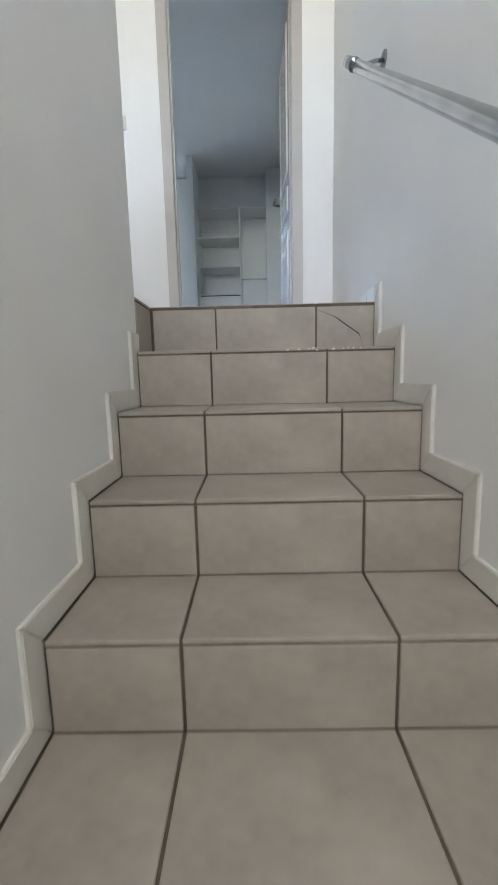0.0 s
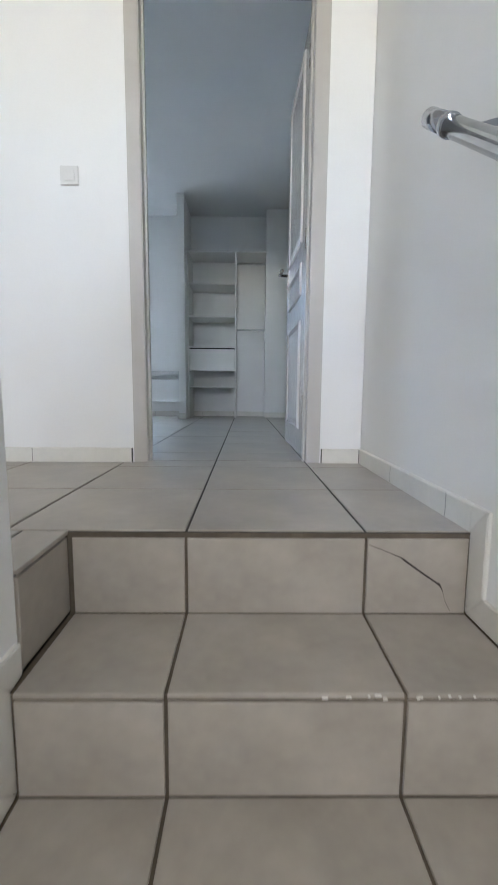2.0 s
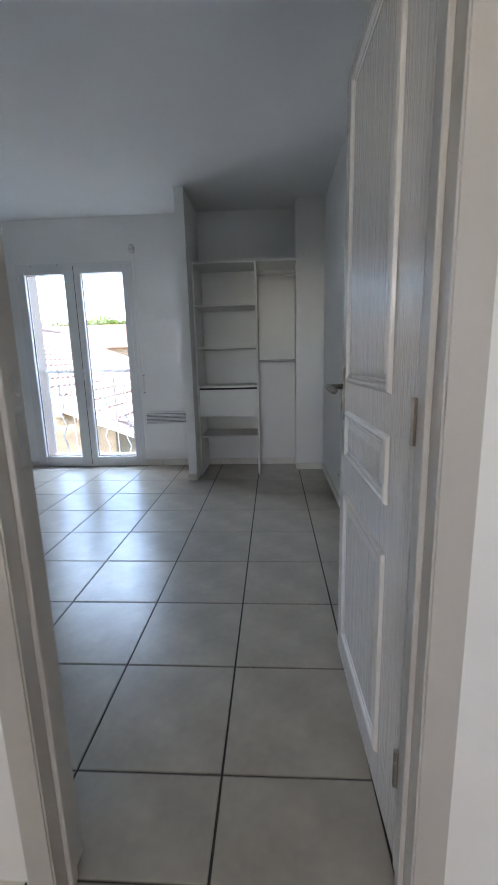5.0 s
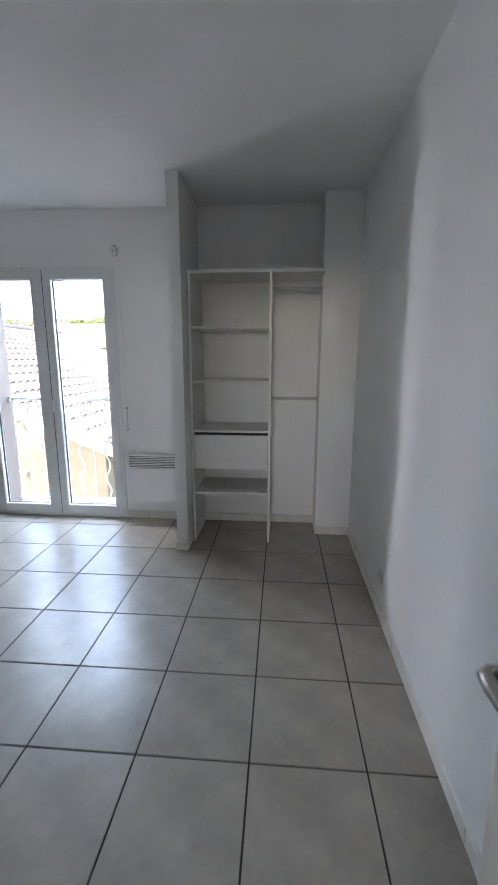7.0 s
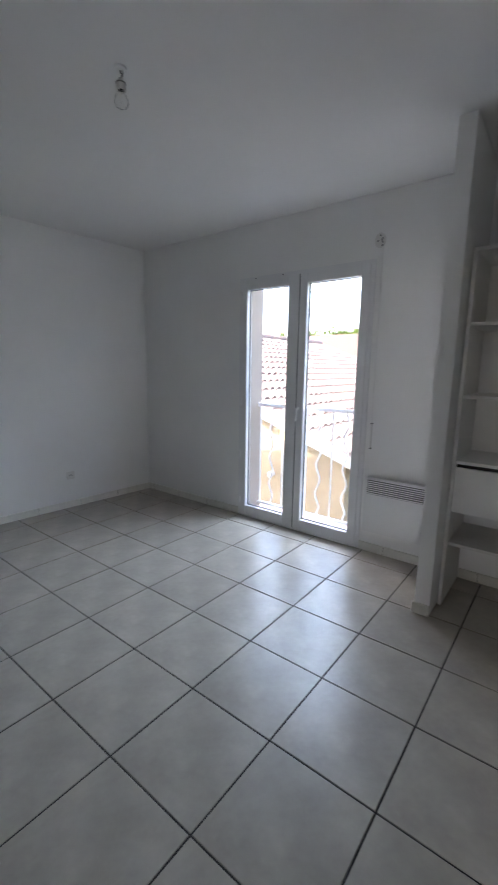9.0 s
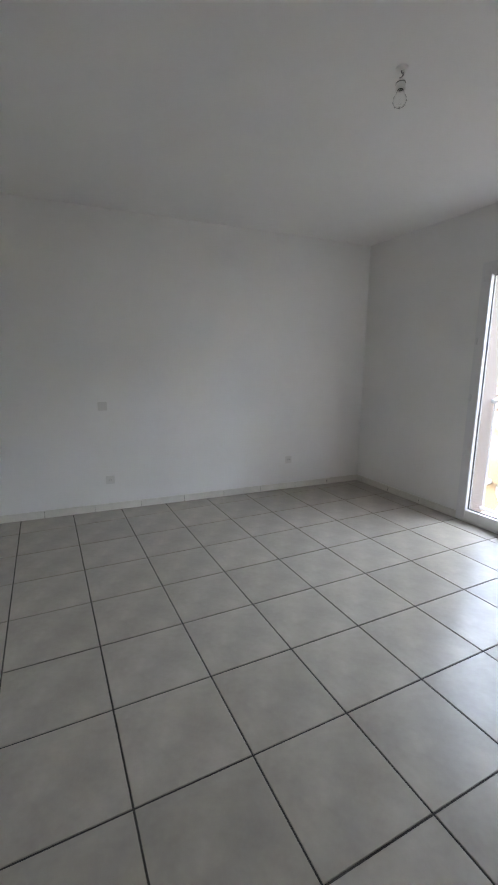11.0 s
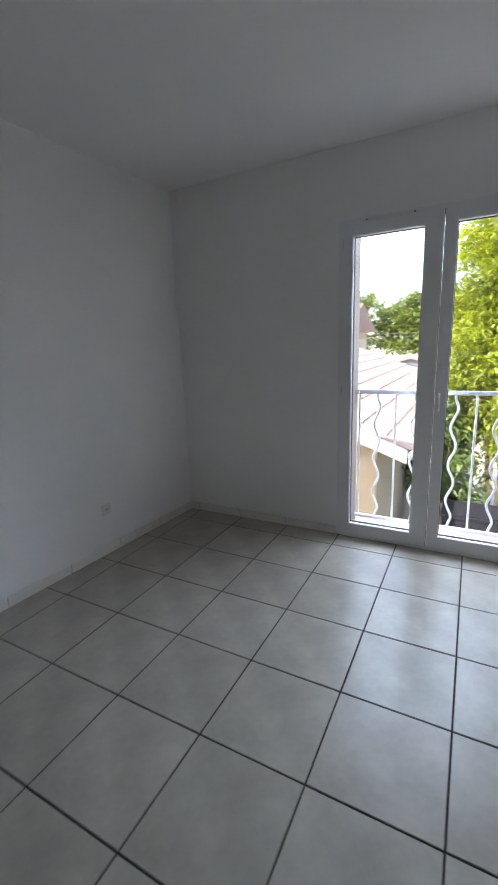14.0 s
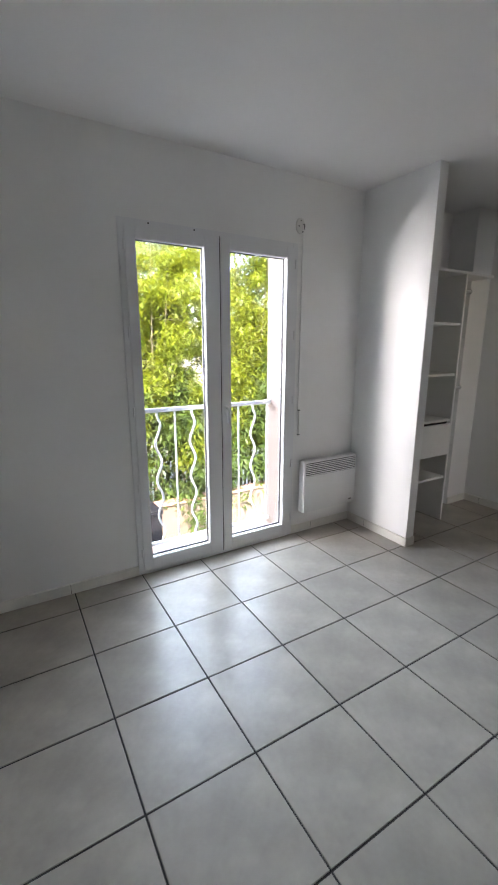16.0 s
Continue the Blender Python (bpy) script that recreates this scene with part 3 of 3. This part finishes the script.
bmesh.ops.reverse_faces(b, faces=b.faces[:])
tube(SHELL, SHELL_R, 20, b)
part("glass", b, M_GLASS, bulb, "clear glass bulb", smooth=True)
for child in (bulb, *bulb.children_recursive):
    if child.data:
        for v in child.data.vertices:
            v.co.z *= 0.70

# ---------------------------------------------------------------- handrail
RX, RYE, RZE = 0.585, -0.30, 0.995
slope = Vector((0, -GOING, -RISE)).normalized()
hr = thing("stair_handrail", X_R, RYE, RZE, "polished chrome tube handrail on the stair wall", "handrail")
e = Vector((RX - X_R, 0, 0))
part("tube", tube([e + slope * 0.13, e + slope * 3.9], 0.0215, 24), M_CHROME, hr, smooth=True)
part("end_cap", tube([e + slope * s for s in (0.0, 0.002, 0.128)], [0.020, 0.0225, 0.0225], 24), M_CHROME, hr, smooth=True)
part("collar", tube([e + slope * s for s in (0.118, 0.121, 0.139, 0.142)], [0.022, 0.0255, 0.0255, 0.022], 24), M_CHROME, hr, smooth=True)
for s in (0.20, 2.0, 3.7):
    p = e + slope * s
    br = part("bracket", tube([p, p + Vector((0.03, 0.0, 0.004)), p + Vector((0.07, 0, 0.016)), Vector((0, p.y, p.z + 0.018))], 0.0075, 12), M_CHROME, hr, smooth=True)
    part("wall_plate", tube([Vector((0, p.y, p.z + 0.018)), Vector((-0.006, p.y, p.z + 0.018)), Vector((-0.009, p.y, p.z + 0.018))], [0.032, 0.032, 0.026], 24), M_CHROME, br)

# ---------------------------------------------------------------- outside: ground, neighbour house, wall, plants
GZ = -2.95
tagged(link("ground", box(-600, OUTER + 0.3, GZ - 0.3, 600, 1200, GZ), M_GROUND), "dry earth garden ground", "ground", kind="structure")

GY = 7.45                                   # front verge of the neighbour's roof
EX, RX2, RZ2 = -2.45, -9.1, 2.55            # eave, ridge
PITCH = RZ2 / (EX - RX2)
house = thing("neighbour_house", -6.0, 11.0, GZ, "cream rendered gabled house under a clay tiled roof", "house")
HN = house.location.copy()
DEEP = 10.5


def roof_z(x):
    return (EX - x) * PITCH if x > RX2 else RZ2 - (RX2 - x) * PITCH


def hprism(outline, y0, y1):
    return prism(outline, y0, y1, lambda u, v, w: Vector((u, w, v)) - HN)


XL = 2 * RX2 - EX
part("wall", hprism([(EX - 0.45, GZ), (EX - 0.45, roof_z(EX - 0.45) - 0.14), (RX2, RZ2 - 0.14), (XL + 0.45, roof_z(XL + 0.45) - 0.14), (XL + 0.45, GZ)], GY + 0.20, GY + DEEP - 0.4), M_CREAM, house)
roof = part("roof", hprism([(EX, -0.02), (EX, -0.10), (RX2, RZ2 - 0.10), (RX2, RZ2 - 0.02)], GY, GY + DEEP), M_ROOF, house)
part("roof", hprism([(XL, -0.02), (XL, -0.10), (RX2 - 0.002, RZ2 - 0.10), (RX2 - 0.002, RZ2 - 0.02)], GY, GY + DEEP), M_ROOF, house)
part("bargeboard", hprism([(EX - 0.01, -0.03), (EX - 0.01, -0.22), (RX2, RZ2 - 0.22), (RX2, RZ2 - 0.03)], GY - 0.032, GY - 0.004), M_FASCIA, house, "white bargeboard along the roof edge")
part("gutter", tube([Vector((EX + 0.05, GY - 0.02, -0.10)) - HN, Vector((EX + 0.05, GY + DEEP, -0.10)) - HN], 0.06, 12), M_FASCIA, house, smooth=True)
part("purlin", box(-4.10, GY + 0.01, 0.20, -3.85, GY + 0.195, 0.40, 0.004, origin=HN), M_SOFFIT, house, "ochre wooden purlin end")
part("purlin", box(-7.2, GY + 0.01, 1.38, -6.95, GY + 0.195, 1.58, 0.004, origin=HN), M_SOFFIT, house, "ochre wooden purlin end")
part("wall_lamp", tube([Vector((-4.35, GY + 0.20, -0.50)) - HN, Vector((-4.35, GY + 0.10, -0.50)) - HN, Vector((-4.35, GY + 0.06, -0.55)) - HN], [0.05, 0.06, 0.03], 12), M_FASCIA, house)
b = hprism([(-7.6, 2.02), (-7.6, 1.90), (-8.5, 2.245), (-8.5, 2.365)], GY + 2.0, GY + 3.1)
rw = part("roof_window", b, M_HOOK, house, "grey framed roof window")
TW, TL = 0.235, 0.40
up = Vector((-1, 0, PITCH)).normalized()
nrm = Vector((PITCH, 0, 1)).normalized()
ALONG = Vector((0, 1, 0))


def tile_geom(b, origin):
    lower, upper = [], []
    for k in range(7):
        a = math.pi * k / 6
        lower.append(b.verts.new(origin + ALONG * (-0.098 * math.cos(a)) + nrm * (0.095 * math.sin(a) + 0.004)))
        upper.append(b.verts.new(origin + up * (TL + 0.05) + ALONG * (-0.075 * math.cos(a)) + nrm * (0.05 * math.sin(a) + 0.002)))
    for k in range(6):
        b.faces.new((lower[k], lower[k + 1], upper[k + 1], upper[k]))
    b.faces.new(lower)


b = bmesh.new()
tile_geom(b, Vector((0, 0, 0)))
bmesh.ops.recalc_face_normals(b, faces=b.faces[:])
roof_tile_mesh = bpy.data.meshes.new("roof_tile")
b.to_mesh(roof_tile_mesh)
b.free()
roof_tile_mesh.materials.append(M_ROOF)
rest = bmesh.new()
slope_len = math.hypot(EX - RX2, RZ2)
for i in range(int(DEEP / TW)):
    for j in range(int(slope_len / TL)):
        p = Vector((EX, GY + 0.10 + i * TW, -0.02)) - HN + up * (j * TL - 0.05) + nrm * 0.002
        if i < 18:
            ob = new("roof_tile", roof_tile_mesh)
            ob.parent, ob.location = roof, p
        else:
            tile_geom(rest, p)
me = bpy.data.meshes.new("far_roof_tiles")
rest.to_mesh(me)
rest.free()
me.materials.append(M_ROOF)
ob = new("far_roof_tiles", me)
ob.parent = roof
tagged(ob, "clay barrel tiles further along the roof", kind="stuff")
for i in range(26):
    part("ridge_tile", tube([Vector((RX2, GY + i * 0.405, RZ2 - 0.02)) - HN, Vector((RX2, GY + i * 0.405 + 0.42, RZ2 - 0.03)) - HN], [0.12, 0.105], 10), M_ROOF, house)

# a second, farther house with a low tiled roof
far = thing("far_house", -14.0, 30.0, GZ, "distant house with a brown tiled roof", "house")
part("wall", box(-4.2, 0, 0, 4.2, 8, 5.3), M_CREAM, far)
b = prism([(-1.0, 5.2), (4.0, 7.2), (9.0, 5.2)], -4.8, 4.8, lambda u, v, w: Vector((w, u, v)))
part("roof", b, M_ROOF_FAR, far)
ant = part("antenna_mast", tube([(2.0, 4.0, 7.1), (2.0, 4.0, 9.0)], 0.03, 6), M_HOOK, far)
part("antenna_boom", tube([(1.3, 4.0, 8.8), (2.7, 4.0, 8.8)], 0.02, 6), M_HOOK, ant)

low = thing("low_house", -3.9, 22.0, GZ, "low white rendered house with a pale tiled roof", "house")
part("wall", prism([(-1.9, 0), (1.9, 0), (1.9, 3.15), (0, 3.70), (-1.9, 3.15)], -2.6, 2.6, lambda u, v, w: Vector((u, w, v))), M_FASCIA, low)
for sx in (-1, 1):
    part("roof", prism([(0, 3.72), (sx * 2.25, 3.07), (sx * 2.25, 3.17), (0, 3.84)], -2.9, 2.9, lambda u, v, w: Vector((u, w, v))), M_ROOF, low)
chimney = part("chimney", box(0.35, -2.0, 3.3, 0.90, -1.45, 4.32, 0.02), M_FASCIA, low, "white rendered chimney")
part("chimney_cap", box(0.29, -2.06, 4.322, 0.96, -1.39, 4.40, 0.015), M_FASCIA, chimney)

for cz in (4.62, 4.80):
    line = thing("overhead_cable", -4.0, 26.0, GZ, "thin dark overhead cable between the houses", "cable", "overhead cables")
    part("wire", tube([(x, 0.0, cz + 0.012 * (x / 4.0) ** 2) for x in (-14, -9, -4, 0, 4, 9, 14)], 0.012, 5), M_DARK, line)
    for px in (-14.0, 14.0):
        part("pole", tube([(px, 0, 0), (px, 0, cz + 0.4)], [0.13, 0.09], 8), M_BARK, line)

# garden wall with clay coping, and the dark bin before it
gw = thing("garden_wall", 1.5, 10.3, GZ, "low rendered garden wall with terracotta coping", "wall")
part("wall", box(-4.0, -0.1, 0, 7.5, 0.1, 1.06), M_GARDEN, gw)
for k in range(26):
    part("coping_tile", box(-4.0 + k * 0.445, -0.16, 1.062, -4.0 + k * 0.445 + 0.435, 0.16, 1.12, 0.012), M_SILL, gw)
bn = thing("garbage_bin", -1.45, 9.65, GZ, "wide dark grey plastic bin by the garden wall", "bin")
part("body", prism([(-0.55, 0.12), (0.55, 0.12), (0.60, 1.25), (-0.60, 1.25)], -0.36, 0.36, lambda u, v, w: Vector((u, w, v))), M_BIN, bn)
part("lid", box(-0.62, -0.39, 1.252, 0.62, 0.38, 1.36, 0.03, 2), M_BIN, bn)
for sx in (-0.45, 0.45):
    for sy in (-0.25, 0.25):
        part("wheel", tube([(sx - 0.03, sy, 0.07), (sx + 0.03, sy, 0.07)], 0.07, 14), M_BIN, bn)

rng = random.Random(4)


def leaves(name, clumps, per, size, material, parent, droop=0.5):
    """Many thin folded leaves round clump centres (x, y, z, radius)."""
    verts, faces = [], []
    for cx, cy, cz, cr in clumps:
        for _ in range(per):
            d = Vector((rng.gauss(0, 1), rng.gauss(0, 1), rng.gauss(0, 0.8)))
            d = d.normalized() * cr * (rng.random() ** 0.45)
            base = Vector((cx, cy, cz)) + d
            a = rng.uniform(0, 2 * math.pi)
            way = Vector((math.cos(a), math.sin(a), rng.uniform(-1.1, 0.35) * droop * 2)).normalized()
            n = size * rng.uniform(0.6, 1.35)
            side = way.cross(Vector((rng.uniform(-0.6, 0.6), rng.uniform(-0.6, 0.6), 1))).normalized() * n * 0.13
            sag = Vector((0, 0, -0.14 * n))
            k = len(verts)
            verts += [base, base + way * n * 0.45 + side, base + way * n * 0.45 - side, base + way * n + sag]
            faces += [(k, k + 1, k + 2), (k + 1, k + 3, k + 2)]
    me = bpy.data.meshes.new(name)
    me.from_pydata([tuple(v) for v in verts], [], faces)
    me.materials.append(material)
    ob = new(name, me)
    ob.parent = parent
    return ob


def tree(x, y, height, spread, stems, n_clumps, per, size, material, label, low=0.5):
    tr = thing("tree", x, y, GZ, label, "tree", "garden trees")
    trunk = bmesh.new()
    clumps = []
    for _ in range(stems):
        a, lean = rng.uniform(0, 6.28), rng.uniform(0.1, 1.0) * spread
        top = Vector((math.cos(a) * lean, math.sin(a) * lean * 0.7, height * rng.uniform(0.7, 1.0)))
        foot = Vector((math.cos(a) * lean * 0.25, math.sin(a) * lean * 0.25, 0))
        pts = [foot.lerp(top, s) + Vector((0, 0, 0)) + Vector((math.cos(a), math.sin(a), 0)) * lean * 0.25 * (s * s - s) for s in (0, 0.25, 0.5, 0.75, 1)]
        tube(pts, [0.035, 0.03, 0.025, 0.017, 0.006], 6, trunk)
        for _ in range(n_clumps // stems):
            s = rng.uniform(low / height, 1.0)
            p = foot.lerp(top, s)
            out = spread * (0.30 + 0.55 * math.sin(math.pi * min(1, s * 0.9 + 0.12)))
            ang = rng.uniform(0, 6.28)
            rr = out * rng.random() ** 0.6
            q = p + Vector((math.cos(ang) * rr, math.sin(ang) * rr * 0.8, rng.uniform(-0.3, 0.3)))
            if rng.random() < 0.35:
                tube([p, p.lerp(q, 0.5) + Vector((0, 0, 0.06)), q], [0.010, 0.007, 0.003], 4, trunk)
            clumps.append((q.x, q.y, q.z, rng.uniform(0.22, 0.48)))
    part("trunk", trunk, M_BARK, tr)
    leaves("crown", clumps, per, size, material, tr)
    return tr


tree(-0.30, 11.7, 7.9, 1.8, 10, 300, 210, 0.13, M_LEAF, "tall bamboo-like tree with bright yellow-green leaves", low=2.5)
tree(2.3, 11.6, 7.8, 1.85, 10, 300, 210, 0.13, M_LEAF, "tall dense bamboo-like tree with narrow green leaves", low=2.5)
tree(4.5, 11.9, 7.6, 1.8, 9, 210, 110, 0.18, M_LEAF, "tall leafy green tree beside the garden wall", low=2.5)
tree(-1.15, 11.5, 7.9, 1.05, 10, 330, 200, 0.125, M_LEAF, "slender bamboo-like tree with yellow-green leaves", low=2.5)
tree(-2.15, 10.9, 3.5, 0.8, 7, 90, 110, 0.17, M_LEAF_DARK, "dark green leafy shrub by the house corner", low=1.2)
tree(0.6, 10.9, 4.2, 1.4, 8, 130, 110, 0.17, M_LEAF_DARK, "dense dark green shrub behind the garden wall", low=1.0)
tree(2.6, 10.95, 4.3, 1.4, 8, 130, 110, 0.17, M_LEAF_DARK, "dense dark green shrub behind the garden wall", low=1.0)

# far wood along the horizon
wood = thing("far_woods", 0, 70, GZ, "distant line of leafy green trees", "woods", kind="stuff")
cl = []
for k in range(270):
    x = rng.uniform(-60, 25)
    y = rng.uniform(-6, 8)
    h = 8.0 + 2.2 * noise.noise(Vector((x * 0.09, 0.3, 0))) + rng.uniform(-0.5, 2.6)
    for s in range(3):
        cl.append((x + rng.uniform(-1.5, 1.5), y, h * (0.45 + 0.27 * s), rng.uniform(1.2, 2.3)))
leaves("foliage", cl, 140, 1.0, M_LEAF_FAR, wood)


# ---------------------------------------------------------------- floor tiles and stairs, last
def tile_mesh(w, d, h=0.010, c=0.0016):
    b = bmesh.new()
    rings = []
    for inset, z in ((0, -h), (0, -c), (c, 0)):
        rings.append([b.verts.new((px, py, z)) for px, py in ((inset, inset), (w - inset, inset), (w - inset, d - inset), (inset, d - inset))])
    for r0, r1 in zip(rings, rings[1:]):
        for k in range(4):
            b.faces.new((r0[k], r0[(k + 1) % 4], r1[(k + 1) % 4], r1[k]))
    b.faces.new(rings[-1])
    me = bpy.data.meshes.new("tile")
    b.to_mesh(me)
    b.free()
    me.materials.append(M_TILE)
    return me


TILES = {}
J = 0.0036


def lay(name, parent, x0, y0, x1, y1, m):
    """One tile over x0..x1, y0..y1 of the plane m."""
    w, d = round(x1 - x0 - 2 * J, 4), round(y1 - y0 - 2 * J, 4)
    if w < 0.012 or d < 0.012:
        return None
    if (w, d) not in TILES:
        TILES[w, d] = tile_mesh(w, d)
    ob = new(name, TILES[w, d])
    ob.parent = parent
    ob.matrix_local = m @ pose(x0 + J, y0 + J, 0) @ pose(0, 0, rng.uniform(-0.0004, 0.0004), rng.uniform(-0.05, 0.05), rng.uniform(-0.05, 0.05), 0)
    return ob


def pave(floor, x0, y0, x1, y1):
    for i in range(math.floor(x0 / T), math.ceil(x1 / T)):
        for j in range(math.floor(y0 / T), math.ceil(y1 / T)):
            lay("tile", floor, max(x0, i * T), max(y0, j * T), min(x1, (i + 1) * T), min(y1, (j + 1) * T), Matrix())


floor = link("floor", box(-4.3, DOOR_Y0 + 0.049, -0.25, X_R, BACK + 0.02, -0.0035), M_GROUT)
tagged(floor, "grey-beige ceramic floor tiles with dark joints", "floor", kind="structure")
pave(floor, -4.25, 2 * T - 0.2595, X_R, BACK + 0.01)
b = box(-2.3, NOSE + 0.003, -0.25, X_R, DOOR_Y0 + 0.048, -0.0035)
box(-2.3, -3.6, -0.25, PAR_X - 0.105, NOSE + 0.002, -0.0035, bm=b)
box(PAR_X - 0.104, PAR_END + 0.001, -0.25, PAR_X - 0.004, NOSE + 0.002, -0.0035, bm=b)
landing = link("floor_landing", b, M_GROUT)
tagged(landing, "beige ceramic landing tiles with dark joints", "floor", kind="structure")
pave(landing, -2.29, -T, X_R, 2 * T - 0.2597)
pave(landing, -2.29, -4 * T, PAR_X - 0.104, -T)
lay("tile", landing, PAR_X - 0.104, PAR_END + 0.002, PAR_X + 0.008, -T, Matrix())
lay("side_tile", landing, PAR_END + 0.002, -RISE + 0.001, NOSE + 0.0, -0.012, Matrix(((0, 0, 1, PAR_X + 0.004), (1, 0, 0, 0), (0, 1, 0, 0), (0, 0, 0, 1))))

stairs = thing("staircase", 0.2, NOSE, -0.2, "beige tiled staircase with dark grout joints", "stairs")
SO = Matrix.Translation(-Vector((0.2, NOSE, -0.2)))
b = bmesh.new()
prof = []
for k in range(9):
    prof += [(step_y(k), -k * RISE - 0.0045), (step_y(k), -(k + 1) * RISE - 0.0045)]
prof += [(step_y(8), HALL_Z - 0.2), (NOSE + 0.002, HALL_Z - 0.2), (NOSE + 0.002, -0.0045)]
b = prism(prof, PAR_X + 0.001, X_R - 0.001, lambda u, v, w: SO @ Vector((w, u, v)))
part("core", b, M_GROUT_STAIR, stairs)
COLS = ((PAR_X + 0.012, 0.0), (0.0, T), (T, X_R - 0.010))
for k in range(9):
    y = step_y(k)
    for x0, x1 in COLS:
        up_m = Matrix(((1, 0, 0, 0), (0, 0, -1, y - 0.0055), (0, 1, 0, 0), (0, 0, 0, 1)))
        lay("riser_tile", stairs, x0, -(k + 1) * RISE - 0.003, x1, -k * RISE - 0.0130, SO @ up_m)
        if k:
            lay("tread_tile", stairs, x0, y - 0.008, x1, step_y(k - 1) - 0.003, SO @ pose(0, 0, -k * RISE))
# hairline crack across the top riser's cut tile
cr = [(0.436, -0.030, 0.0007), (0.47, -0.043, 0.0007), (0.515, -0.062, 0.0014), (0.520, -0.066, 0.0030), (0.56, -0.095, 0.0028), (0.602, -0.124, 0.0026), (0.612, -0.130, 0.0042), (0.620, -0.146, 0.0022), (0.627, -0.172, 0.001), (0.640, -0.196, 0.0008)]
b = bmesh.new()
prev = None
for x, z, w in cr:
    pair = [b.verts.new(SO @ Vector((x, NOSE - 0.0062, z + s * w))) for s in (-1, 1)]
    if prev:
        b.faces.new((prev[0], pair[0], pair[1], prev[1]))
    prev = pair
part("crack", b, M_CRACK, stairs, "dark crack across one riser tile")
for k in range(12):
    x = rng.choice((rng.uniform(0.26, 0.40), rng.uniform(0.44, 0.56)))
    z = -RISE - rng.uniform(0.002, 0.010)
    w = rng.uniform(0.003, 0.011)
    part("chip", box(x, step_y(1) - 0.0075, z - 0.002, x + w, step_y(1) - 0.004, z + 0.002, 0.0009, origin=(0.2, NOSE, -0.2)), M_SKIRT, stairs, "pale mortar chip on the step edge")


def stair_skirting(name, x, s, first, label):
    """Mitred skirting tiles that follow the steps along the wall x; s is the way out of the wall."""
    ob = thing(name, x, NOSE, -1.0, label, "skirting", kind="structure")
    o = Vector((x, NOSE, -1.0))
    w, d = 0.068, 0.011

    def piece(poly):
        cx, cy = sum(p[0] for p in poly) / 4, sum(p[1] for p in poly) / 4
        small = [(cx + (u - cx) * 0.992, cy + (v - cy) * 0.992) for u, v in poly]
        b = prism(small, 0, s * d, lambda u, v, q: Vector((x + q, u, v)) - o)
        bmesh.ops.bevel(b, geom=[e for e in b.edges if all(abs(v.co.x - s * d) < 1e-5 for v in e.verts)], offset=0.0025, segments=2, affect="EDGES")
        part("skirting_tile", b, M_SKIRT, ob)

    for k in range(first, 9):
        n, bt = (step_y(k), -k * RISE), (step_y(k), -(k + 1) * RISE)
        n2, b2 = (n[0] - w, n[1] + w), (bt[0] - w, bt[1] + w)
        piece([n, n2, b2, bt])
        m = (step_y(k + 1), -(k + 1) * RISE)
        if k < 8:
            piece([bt, b2, (m[0] - w, m[1] + w), m])
    if first:
        n = (step_y(first), -first * RISE)
        piece([n, (n[0] - w, n[1] + w), (n[0] + 0.04, n[1] + w), (n[0] + 0.04, n[1] + 0.004)])
    else:
        n = (step_y(0), 0)
        piece([n, (n[0] - w, n[1] + w), (n[0] + 0.002, n[1] + w), (n[0] + 0.002, n[1] + 0.001)])
    return ob


stair_skirting("trim_stair_right", X_R, -1, 0, "cream ceramic skirting tiles stepping up the stair wall")
stair_skirting("trim_stair_left", PAR_X, 1, 1, "cream ceramic skirting tiles stepping up the parapet")
